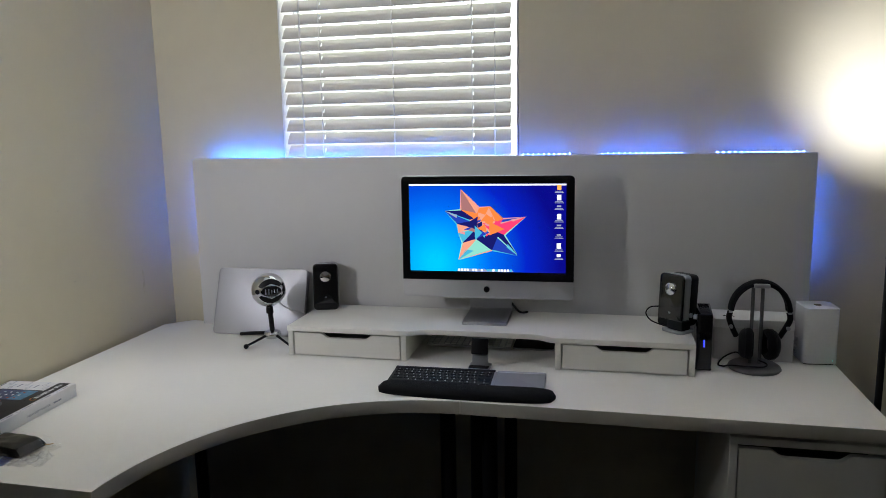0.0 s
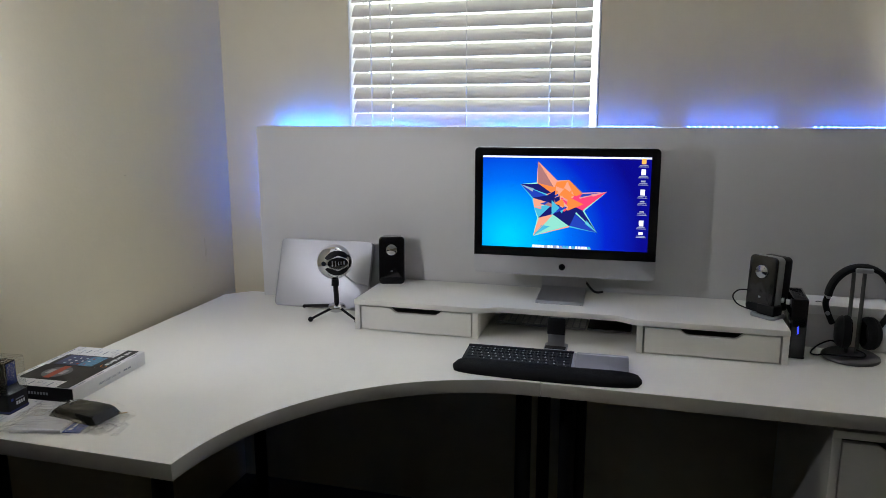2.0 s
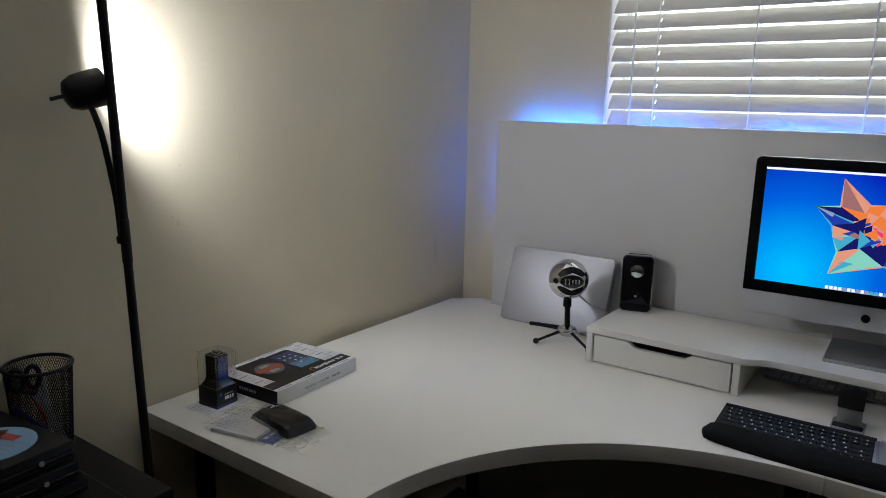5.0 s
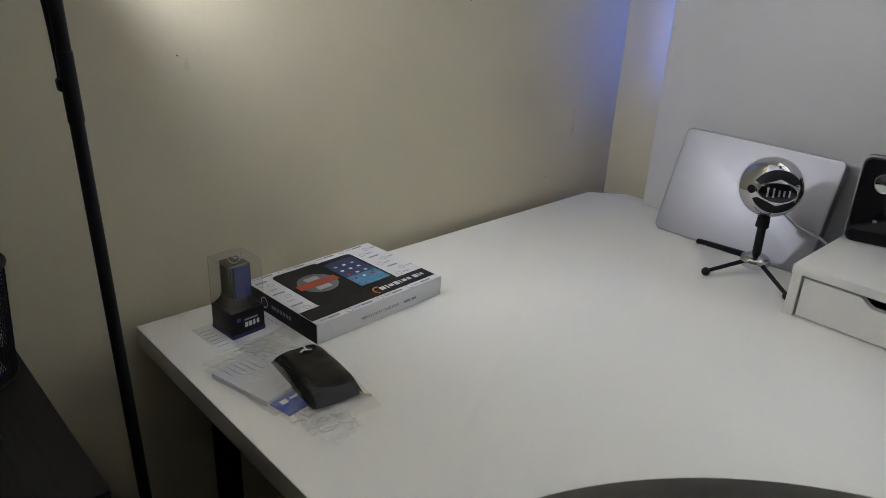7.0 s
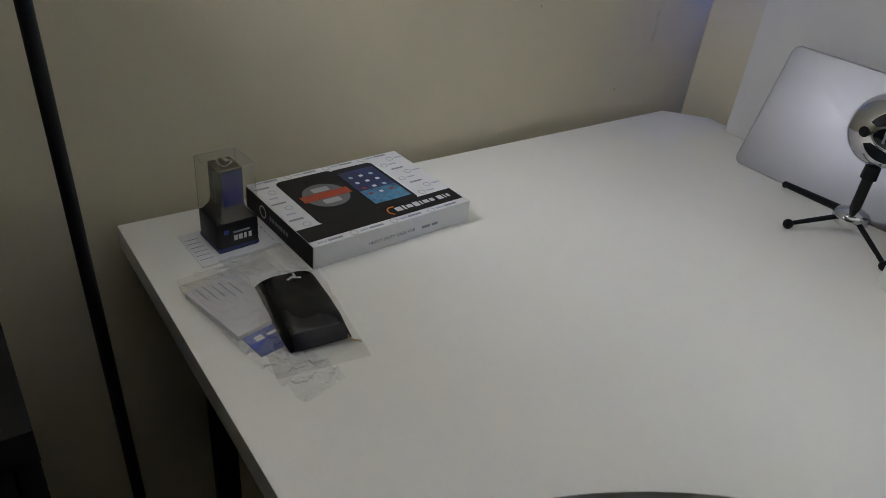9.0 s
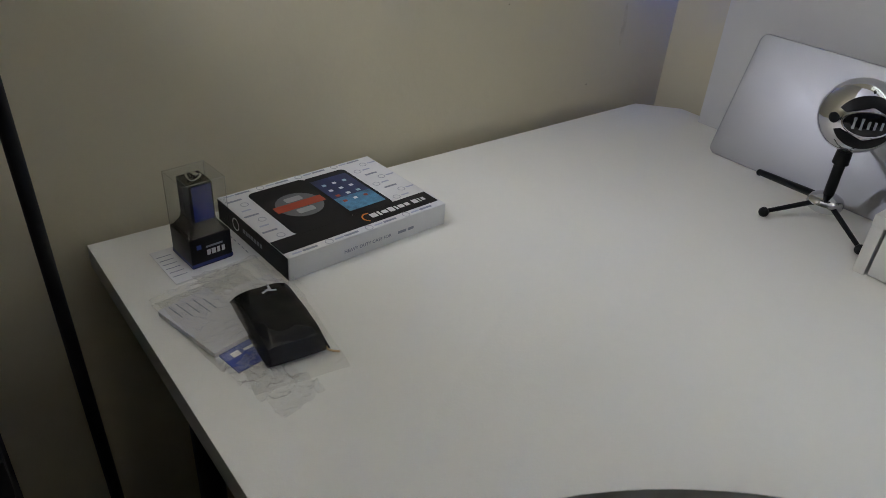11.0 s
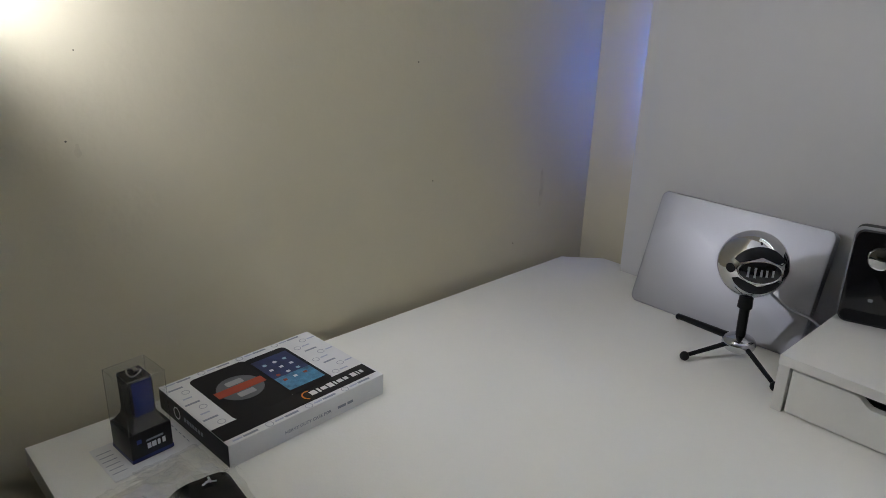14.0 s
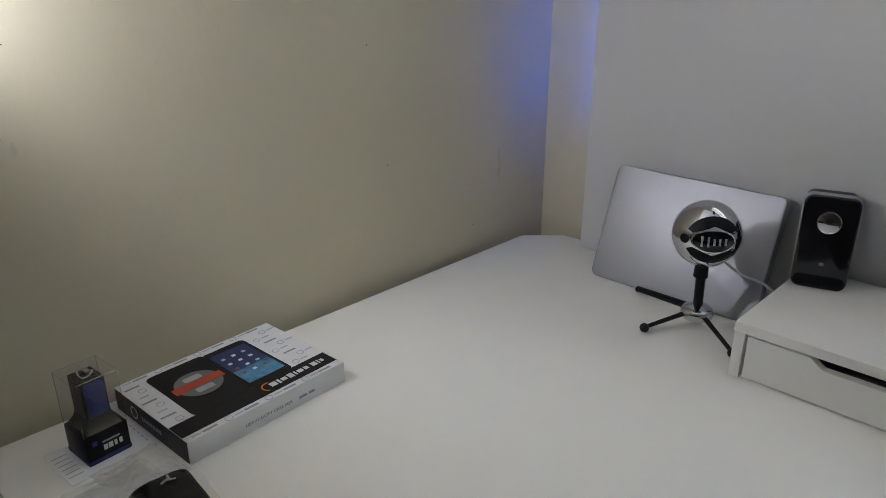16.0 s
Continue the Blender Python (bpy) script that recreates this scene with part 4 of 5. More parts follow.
# ---------------------------------------------------------------- drawer unit under the desk
def drawer_unit():
    t = thing("drawer_unit", pose(0.332, 1.790, 0), "white drawer unit with notched drawer fronts under the desk", "cabinet")
    W, D, H, T = 0.345, 0.56, 0.684, 0.018
    part("top", slab(0, W, 0, D, H - T, H, 0.001), UNIT, t)
    for x in (0, W - T):
        part("side_panel", slab(x, x + T, 0.002, D, 0.05, H - T - 0.0003, 0.0008), UNIT, t)
    part("back_board", slab(T + 0.001, W - T - 0.001, D - 0.012, D - 0.004, 0.05, H - T - 0.001), UNIT, t)
    part("plinth", slab(0.004, W - 0.004, 0.03, D - 0.02, 0, 0.0495), UNIT, t)
    z = H - T - 0.008
    for h in (0.138, 0.138, 0.138, 0.190):
        w = W - 2 * T - 0.005
        d = part("drawer", notch_front(w, h - 0.004, 0.118, 0.0165, 0.016), UNIT, t, m=pose(W / 2, 0.0185, z - h / 2))
        part("drawer_box", slab(-w / 2 + 0.006, w / 2 - 0.006, 0.001, 0.42, -h / 2 + 0.006, h / 2 - 0.034, 0.001), GAP_SHADE, d)
        z -= h


drawer_unit()


# ---------------------------------------------------------------- floor lamps
def floor_lamp(x, y, off, hz, top, aim, lean, label):
    """off, hz: where the reading head hangs beside the pole and how high; top: the pole's height; aim: the way the head points."""
    ox, oy = off
    t = thing("floor_lamp", pose(x, y, 0, lean[0], lean[1], 0), label, "lamp", group="pair of black floor lamps")
    part("base", lathe(bmesh.new(), [(0, 0), (0.125, 0), (0.127, 0.006), (0.120, 0.014), (0.03, 0.022), (0.018, 0.030), (0, 0.030)], 48), DARK_METAL, t)
    part("pole", rod(bmesh.new(), (0, 0, 0.028), (0, 0, top), 0.0080, seg=24), DARK_METAL, t)
    part("pole_sleeve", rod(bmesh.new(), (0, 0, 1.062), (0, 0, 1.14), 0.0090, seg=24), DARK_METAL, t)
    bowl = part("uplight_shade", lathe(bmesh.new(), [(q, top + h) for q, h in ((0.012, -0.012), (0.016, -0.004), (0.052, 0.012), (0.080, 0.050), (0.092, 0.095), (0.089, 0.096), (0.077, 0.053), (0.050, 0.017), (0.012, 0.002))], 48), DARK_METAL, t, "black bowl shade open at the top")
    part("bulb", ball(bmesh.new(), (0, 0, top + 0.034), 0.028, 20), lit("frosted_bulb", (1.0, 0.93, 0.8), 4.0), bowl, "frosted round bulb")
    arm = part("flexible_arm", tube(bmesh.new(), [(ox * k, oy * k, z) for k, z in ((0.12, hz - 0.250), (0.15, hz - 0.182), (0.27, hz - 0.118), (0.40, hz - 0.066), (0.58, hz - 0.028), (0.72, hz - 0.012))], 0.0055, 12), DARK_METAL, t)
    head = Matrix.Translation((ox, oy, hz)) @ Vector(aim).to_track_quat("Z", "Y").to_matrix().to_4x4()
    h = part("lamp_head", lathe(bmesh.new(), [(0.0, -0.030), (0.012, -0.0295), (0.024, -0.024), (0.0305, -0.010), (0.0320, 0.006), (0.0330, 0.036), (0.0310, 0.036), (0.0300, 0.006), (0.026, -0.008), (0.0, -0.014)], 36), DARK_METAL, t, "small black bell-shaped reading head", m=head @ Matrix.Translation((0, 0, 0.010)))
    part("switch_knob", tube(bmesh.new(), [(0, 0, -0.028), (0.001, 0, -0.040), (0.003, 0, -0.052)], 0.0034, 10), DARK_METAL, h)
    part("clip", box(bmesh.new(), (ox * 0.10, oy * 0.10, 1.104), (0.015, 0.017, 0.016), None, 0.004), BLACK_PLASTIC, t)
    return t


floor_lamp(-1.336, 1.169, (-0.046, -0.036), 1.358, 1.618, (0.18, 0.93, 0.24), (1.24, -1.07), "tall black floor lamp with a bent reading arm beside the desk")
floor_lamp(0.705, 2.010, (0.056, 0.012), 1.368, 1.742, (0.15, 0.93, 0.33), (0, 0), "tall black floor lamp standing by the desk's far end")


# ---------------------------------------------------------------- things on the left arm of the desk
PALE_INK = material("pale_grey_ink", (0.42, 0.43, 0.46), 0.6, vary=0.05)


def product_box():
    L, Wd, H = 0.2515, 0.187, 0.0332
    t = thing("product_box", pose(-1.2490, 1.390, DZ, 0, 0, 3.3), "flat white and black tablet-case box with printed pictures", "box")
    # local: x from the front edge (0) towards the wall (-Wd), y along the length
    part("carton", slab(-Wd, 0, 0, L, 0, H, 0.0012), PAPER, t)
    face = H + 0.0003

    def quad(name, s0, s1, w0, w1, mat_, lift=0.0, r=0.0, lab=""):
        cx, cy = -(w0 + w1) / 2 * Wd, (s0 + s1) / 2 * L
        w, h = (w1 - w0) * Wd, (s1 - s0) * L
        o = [(cx + x, cy + y) for x, y in (rounded(w, h, r) if r else ((-w / 2, -h / 2), (w / 2, -h / 2), (w / 2, h / 2), (-w / 2, h / 2)))]
        return part(name, prism(o, face + lift, face + lift + 0.0002), mat_, t, lab)

    quad("black_band", 0.0, 0.985, 0.065, 0.235, PRINT_BLACK, lab="black printed band")
    # repeated grey pattern, drawn as plain rings and bars in staggered rows
    ringm = mesh_of("pattern_ring", lathe(bmesh.new(), [(0.0046, 0), (0.0046, 0.0002), (0.0056, 0.0002), (0.0056, 0)], 20), PALE_INK, False)
    slim = mesh_of("pattern_bar", box(bmesh.new(), (0, 0, 0.0001), (0.0030, 0.013, 0.0002)), material("pale_blue_ink", (0.46, 0.49, 0.58), 0.6, vary=0.05), False)
    bold = mesh_of("pattern_bar", box(bmesh.new(), (0, 0, 0.0001), (0.0038, 0.021, 0.0002)), PRINT_GREY, False)
    free = lambda s0, s1, w: s0 > 0.01 and s1 < 0.99 and not (0.255 > w > 0.045) and (s1 < 0.125 or s0 > 0.785 or w > 0.945 or w < 0.05)
    for j in range(10):
        w = 0.03 if j == 0 else 0.285 + 0.085 * (j - 1)
        for i in range(-1, 6):
            at = i * 0.245 + 0.083 * (j % 3)
            for me, off, half in ((ringm, 0.0, 0.024), (slim, 0.060, 0.028), (bold, 0.135, 0.043)):
                if free(at + off - half, at + off + half, w):
                    o = new(me.name.split(".")[0], me)
                    o.parent = t
                    o.matrix_basis = pose(-w * Wd, (at + off) * L, face)
    case = quad("case_picture", 0.14, 0.50, 0.22, 0.92, PRINT_BLACK, 0.0001, 0.010, "printed black tablet case")
    cx, cy = -0.58 * Wd, 0.325 * L
    disc = [(cx + 0.033 * math.cos(a), cy + 0.033 * math.sin(a)) for a in [2 * math.pi * i / 32 for i in range(32)]]
    part("round_plate_picture", prism(disc, face + 0.0003, face + 0.0005), material("grey_plate_print", (0.13, 0.14, 0.15), 0.5, vary=0.1, scale=40), t)
    part("strap_picture", prism([(cx - 0.0085, cy - 0.037), (cx + 0.0085, cy - 0.037), (cx + 0.0085, cy + 0.037), (cx - 0.0085, cy + 0.037)], face + 0.0005, face + 0.0007), RED_STRAP, t, "printed rust-red strap")
    for s in (-1, 1):
        part("buckle_picture", prism([(cx + s * 0.017 + x, cy + y) for x, y in rounded(0.012, 0.026, 0.003)], face + 0.0005, face + 0.0007), material("buckle_print", (0.35, 0.36, 0.37), 0.5, vary=0.1, scale=50), t)
    quad("tablet_picture", 0.485, 0.765, 0.22, 0.90, PRINT_BLACK, 0.0003, 0.008, "printed black tablet")
    scr = quad("tablet_screen_picture", 0.505, 0.745, 0.29, 0.83, material("tablet_print", (0.022, 0.035, 0.11), 0.4, vary=0.5, scale=45), 0.0005, 0.001)
    quad("tablet_sky_picture", 0.505, 0.745, 0.29, 0.50, material("tablet_sky_print", (0.07, 0.22, 0.36), 0.4, vary=0.6, scale=70), 0.0006, 0.001)
    rng = random.Random(5)
    tones = [PRINT_WHITE, PRINT_WHITE, RED_STRAP, material("pale_print", (0.4, 0.55, 0.6), 0.5, vary=0.05)]
    for i in range(3):
        for j in range(4):
            quad("app_picture", 0.538 + 0.068 * i, 0.562 + 0.068 * i, 0.425 + 0.095 * j, 0.455 + 0.095 * j, rng.choice(tones), 0.0007, 0.001)
    # product name as plain bars, with an orange swoosh
    arc = [(0.011 * math.cos(radians(a)), 0.011 * math.sin(radians(a))) for a in range(60, 250, 12)] + [(0.0078 * math.cos(radians(a)) - 0.001, 0.0085 * math.sin(radians(a))) for a in range(246, 60, -12)]
    part("swoosh", prism([(-0.145 * Wd - y, 0.555 * L + x) for x, y in arc], face + 0.0003, face + 0.0006), ORANGE, t, "orange printed swoosh")
    for s0, s1, hgt in ((0.565, 0.605, 0.045), (0.615, 0.630, 0.05), (0.640, 0.675, 0.035), (0.685, 0.720, 0.05), (0.730, 0.742, 0.045), (0.752, 0.787, 0.035), (0.797, 0.825, 0.035), (0.850, 0.885, 0.045), (0.895, 0.905, 0.045), (0.915, 0.935, 0.035)):
        quad("name_bar", s0, s1, 0.15 - hgt * 0.6, 0.15 + hgt * 0.6, PRINT_WHITE, 0.0003)
    # front side: words; brand words as bars
    m = Matrix.Translation((0.0003, 0.47 * L, 0.0135)) @ pose(0, 0, 0, 90, 0, 90)
    words("side_lettering", "HEAVY DUTY CASE FOR", 0.0070, PRINT_GREY, t, m)
    bm = bmesh.new()
    box(bm, (0.0004, 0.47 * L + 0.056, 0.0135), (0.0003, 0.014, 0.0040)), box(bm, (0.0004, 0.47 * L + 0.071, 0.0135), (0.0003, 0.010, 0.0040))
    part("side_bar", bm, PRINT_GREY, t)
    # black end with a ring mark and bars
    part("black_end", slab(-Wd + 0.002, -0.002, -0.0006, -0.0001, 0.001, H - 0.001), PRINT_BLACK, t, "black printed end")
    bm = lathe(bmesh.new(), [(0.0075, 0), (0.0075, 0.0003), (0.0092, 0.0003), (0.0092, 0)], 24)
    bmesh.ops.transform(bm, matrix=Matrix.Translation((-0.72 * Wd, -0.0006, H / 2)) @ UP, verts=bm.verts)
    part("end_ring", bm, PRINT_WHITE, t)
    bm = bmesh.new()
    for i in range(7):
        box(bm, (-0.60 * Wd + 0.0075 * i, -0.0008, H / 2), (0.005, 0.0003, 0.006))
    part("end_bar", bm, PRINT_GREY, t)


product_box()


def gadget_case():
    t = thing("gadget_display_case", pose(-1.3600, 1.3260, DZ + 0.0012, 0, 0, 5), "small clear display case with a blue and black gadget", "display case")
    W = 0.054
    part("case_base", box(bmesh.new(), (0, 0, 0.0205), (W, W, 0.041), None, 0.0015), PRINT_BLACK, t, "black printed base")
    part("base_stripe", slab(-W / 2 - 0.0003, W / 2 + 0.0003, -W / 2 - 0.0003, W / 2 + 0.0003, 0.002, 0.0065), material("deep_blue_print", (0.012, 0.020, 0.13), 0.4, vary=0.15, scale=40), t, "dark blue stripe")
    h0, h1 = 0.0412, 0.1130
    bm = box(bmesh.new(), (0, 0, (h0 + h1) / 2), (W - 0.001, W - 0.001, h1 - h0))
    bmesh.ops.delete(bm, geom=[f for f in bm.faces if f.normal.z < -0.9], context="FACES")
    bmesh.ops.solidify(bm, geom=list(bm.faces), thickness=0.0012)
    cover = part("clear_cover", bm, CLEAR_CASE, t, "clear acrylic cover")
    e = W / 2 - 0.0005
    ring = ((-e, -e), (e, -e), (e, e), (-e, e))
    for (ax, ay), (bx, by) in zip(ring, ring[1:] + ring[:1]):
        part("cover_edge", rod(bmesh.new(), (ax, ay, h0), (ax, ay, h1 + 0.0004), 0.0006, seg=6), CASE_EDGE, cover, "pale edge of the acrylic")
        part("cover_edge", rod(bmesh.new(), (ax, ay, h1 + 0.0004), (bx, by, h1 + 0.0004), 0.0006, seg=6), CASE_EDGE, cover, "pale edge of the acrylic")
    # gadget: flared foot and a square stick with a gloss blue face
    o = [(0.0255, 0.0415), (0.0190, 0.051), (0.0168, 0.060), (0.0168, 0.1075)]
    bm = bmesh.new()
    rings = [[bm.verts.new((sx * r, sy * r * 0.85, z)) for sx, sy in ((-1, -1), (1, -1), (1, 1), (-1, 1))] for r, z in o]
    for a, b in zip(rings, rings[1:]):
        for k in range(4):
            bm.faces.new((a[k], a[(k + 1) % 4], b[(k + 1) % 4], b[k]))
    bm.faces.new(rings[-1]), bm.faces.new(rings[0][::-1])
    bmesh.ops.recalc_face_normals(bm, faces=bm.faces)
    part("gadget", bm, GLOSS_BLACK, t, "glossy black gadget")
    for s, ax in ((1, "x"), (-1, "y")):
        if ax == "x":
            part("gadget_face", slab(0.0169, 0.0175, -0.0125, 0.0125, 0.058, 0.1050), material("deep_blue_gloss", (0.010, 0.018, 0.13), 0.12, vary=0.2, scale=30), t, "deep blue glossy face")
        else:
            part("gadget_face", slab(-0.0145, 0.0145, -0.0151, -0.0145, 0.058, 0.1050), BLACK_PLASTIC, t)
    part("key_ring", tube(bmesh.new(), [(0.010 * math.cos(a), 0.008 * math.sin(a), 0.1105 + 0.002 * math.sin(2 * a)) for a in [2 * math.pi * i / 10 for i in range(11)]], 0.0013, 8), CHROME, t, "steel key ring")
    part("clasp", box(bmesh.new(), (-0.006, 0.004, 0.1095), (0.012, 0.006, 0.004), None, 0.001), CHROME, t)
    # name as plain bars on one side, with a small blue square
    for i, w in enumerate((0.0048, 0.0055, 0.0036, 0.0040)):
        part("name_bar", box(bmesh.new(), (W / 2 + 0.0002, -0.004 + 0.0064 * i, 0.0185), (0.0003, w, 0.0075)), PRINT_WHITE, t)
    part("name_bar", box(bmesh.new(), (W / 2 + 0.0002, 0.004, 0.0268), (0.0003, 0.022, 0.0026)), PRINT_GREY, t)
    part("name_bar", box(bmesh.new(), (W / 2 + 0.0002, -0.016, 0.0290), (0.0003, 0.006, 0.006)), BLUE_INK, t)
    leaf = thing("leaflet", pose(-1.352, 1.326, DZ + 0.0003, 0, 0, 3), "thin white printed leaflet under the display case", "paper")
    part("sheet", slab(-0.046, 0.036, -0.054, 0.062, 0, 0.0008), PAPER, leaf)
    for i in range(6):
        part("print_bar", box(bmesh.new(), (-0.030 + 0.010 * i, -0.042, 0.0009), (0.0012, 0.018, 0.0002)), PRINT_GREY, leaf)
        part("print_bar", box(bmesh.new(), (-0.038 + 0.011 * i, 0.048, 0.0009), (0.006, 0.0012, 0.0002)), PRINT_GREY, leaf)


gadget_case()


BAG_FILM = glassy("thin_plastic_film", (0.995, 0.995, 0.99), 0.035, 0.10)


def film(w, d, nx, ny, seed, lift, crease, top=1.0):
    """A crumpled sheet of film, torn open where it would rise above top."""
    bm = bmesh.new()
    g = []
    for j in range(ny + 1):
        g.append([])
        for i in range(nx + 1):
            x, y = (i / nx - 0.5) * w, (j / ny - 0.5) * d
            p = Vector((x * 46 + seed, y * 46, seed * 0.7))
            ridge = 0.5 * max(0.0, 1 - 3.2 * abs(noise.noise(p))) ** 1.6 + 0.28 * max(0.0, 1 - 3.0 * abs(noise.noise(p * 2.3))) ** 1.6
            z = 0.004 + lift(x, y) + crease * ridge * (1 - 0.95 * min(1.0, max(0.0, lift(x, y)) / 0.018))
            g[-1].append(bm.verts.new((x + 0.002 * noise.noise(p * 1.7), y + 0.002 * noise.noise(p * 1.9), z)))
    for j in range(ny):
        for i in range(nx):
            if g[j][i].co.z - 0.004 < top:
                bm.faces.new((g[j][i], g[j][i + 1], g[j + 1][i + 1], g[j + 1][i]))
    bmesh.ops.delete(bm, geom=[v for v in bm.verts if not v.link_faces], context="VERTS")
    for f in bm.faces:
        f.smooth = True
    return bm


def soft_part(name, bm, mat_, parent):
    ob = new(name, mesh_of(name, bm, mat_, False))
    ob.parent = parent
    return ob


def pouch_set():
    # soft black pouch lying in a clear bag
    t = thing("controller_pouch", pose(-1.174, 1.337, DZ + 0.002, 0, 0, -6), "soft black plastic pouch with a small silver emblem", "pouch")
    bm = bmesh.new()
    L, W, n = 0.128, 0.072, 14
    top, low = [], []
    for j in range(n + 1):
        top.append([]), low.append([])
        for i in range(n + 1):
            u, v = 2 * i / n - 1, 2 * j / n - 1
            k = max(0.0, (1 - abs(u) ** 7) * (1 - abs(v) ** 6))
            x, y = u * L / 2 * (1 - 0.02 * v * v), v * W / 2 * (1 - 0.03 * u * u)
            h = 0.004 + 0.0205 * k ** 0.45 * (1 + 0.10 * u - 0.30 * max(0.0, u - 0.45)) + 0.0018 * noise.noise(Vector((x * 60, y * 60, 3)))
            top[-1].append(bm.verts.new((x, y, h)))
            low[-1].append(bm.verts.new((x, y, 0.0035 - 0.0025 * k)))
    for j in range(n):
        for i in range(n):
            bm.faces.new((top[j][i], top[j][i + 1], top[j + 1][i + 1], top[j + 1][i]))
            bm.faces.new((low[j][i], low[j + 1][i], low[j + 1][i + 1], low[j][i + 1]))
    for i in range(n):
        bm.faces.new((top[0][i], low[0][i], low[0][i + 1], top[0][i + 1])), bm.faces.new((top[n][i], top[n][i + 1], low[n][i + 1], low[n][i]))
        bm.faces.new((top[i][0], top[i + 1][0], low[i + 1][0], low[i][0])), bm.faces.new((top[i][n], low[i][n], low[i + 1][n], top[i + 1][n]))
    bmesh.ops.recalc_face_normals(bm, faces=bm.faces)
    part("body", bm, material("soft_black_plastic", (0.008, 0.008, 0.009), 0.22, vary=0.1, scale=12), t)
    bm = bmesh.new()
    box(bm, (-0.040, 0.006, 0.0258), (0.011, 0.0024, 0.0006)), box(bm, (-0.037, 0.001, 0.0258), (0.0024, 0.012, 0.0006), Matrix.Rotation(0.5, 3, "Z")), box(bm, (-0.036, 0.006, 0.0258), (0.0022, 0.013, 0.0006), Matrix.Rotation(-0.35, 3, "Z"))
    part("emblem", bm, material("silver_print", (0.62, 0.62, 0.64), 0.35, vary=0.05), t, "small silver emblem")
    bag = thing("clear_plastic_bag", pose(-1.170, 1.333, DZ, 0, 0, -8), "crumpled clear plastic bag round the black pouch", "bag")
    dome = lambda x, y: 0.034 * max(0.0, 1 - (abs(x - 0.0) / 0.078) ** 4) * max(0.0, 1 - (abs(y - 0.006) / 0.052) ** 4)
    soft_part("upper_film", film(0.175, 0.104, 90, 54, 1.3, dome, 0.0120, 0.026), BAG_FILM, bag)
    soft_part("lower_film", film(0.175, 0.102, 10, 6, 4.1, lambda x, y: -0.0035, 0.0), CLEAR_BAG, bag)
    # second bag with leaflets
    man = thing("instruction_booklet", pose(-1.220, 1.275, DZ + 0.0005, 0, 0, 13), "small white instruction booklet inside a clear bag", "booklet")
    part("pages", slab(-0.052, 0.052, -0.028, 0.036, 0, 0.0065, 0.0008), PAPER, man)
    part("cover", slab(-0.0522, 0.0522, -0.0282, 0.0362, 0.0066, 0.0072), material("grey_white_cover", (0.60, 0.60, 0.61), 0.5, vary=0.04, scale=25), man)
    bm = bmesh.new()
    for i in range(5):
        box(bm, (-0.036 + 0.003 * i, -0.016 + 0.009 * i, 0.0074), (0.026 + 0.006 * (i % 2), 0.0018, 0.0002))
    part("print_bar", bm, PRINT_GREY, man)
    quick = thing("quick_start_guide", pose(-1.262, 1.338, DZ + 0.0006, 0, 0, 4), "folded white quick start guide in a clear bag", "paper")
    part("sheet", slab(-0.010, 0.030, -0.038, 0.040, 0, 0.0012), PAPER, quick)
    soft_part("sleeve", film(0.082, 0.084, 30, 30, 5.5, lambda x, y: -0.001, 0.0050), CLEAR_BAG, quick).matrix_basis = pose(-0.014, 0.001, 0)
    words("lettering", "Quick Start Gu", 0.0085, PRINT_BLACK, quick, pose(0.018, 0.002, 0.0015, 0, 0, 90))
    card = thing("blue_card", pose(-1.155, 1.292, DZ + 0.0006, 0, 0, 10), "small blue printed card under the black pouch", "card")
    part("sheet", slab(-0.022, 0.022, -0.026, 0.020, 0, 0.0016), BLUE_CARD, card)
    bm = bmesh.new()
    box(bm, (-0.004, -0.012, 0.0018), (0.008, 0.010, 0.0002)), box(bm, (-0.004, 0.006, 0.0018), (0.004, 0.016, 0.0002))
    part("print_bar", bm, PRINT_WHITE, card)
    bag2 = thing("clear_plastic_bag", pose(-1.222, 1.302, DZ, 0, 0, 8), "crumpled clear plastic bag holding paper leaflets", "bag")
    flat_ = lambda x, y: 0.0050 + (0.004 * max(0.0, 1 - (abs(x) / 0.07) ** 4) if y < 0.02 else 0.0)
    soft_part("upper_film", film(0.150, 0.115, 80, 60, 7.7, flat_, 0.0100), CLEAR_BAG, bag2)
    soft_part("lower_film", film(0.150, 0.113, 10, 5, 9.1, lambda x, y: -0.0037, 0.0), CLEAR_BAG, bag2)
    flap = soft_part("loose_flap", film(0.096, 0.054, 56, 32, 3.2, lambda x, y: -0.002, 0.0150), CLEAR_BAG, bag2)
    flap.matrix_basis = pose(0.122, -0.026, 0, 0, 0, 6)
    tie = thing("wire_tie", pose(-1.108, 1.362, DZ + 0.006, 0, 0, 30), "short twisted gold wire tie on the bag", "tie")
    part("wire", tube(bmesh.new(), [(-0.014, 0, 0), (-0.006, 0.003, 0.002), (0.003, -0.002, 0.001), (0.014, 0.002, 0)], 0.0012, 8), material("gold_wire", (0.5, 0.36, 0.18), 0.3, 0.8, vary=0.1), tie)


pouch_set()


# ---------------------------------------------------------------- black cabinet with a stack of devices and a wire basket
TZ = 0.745


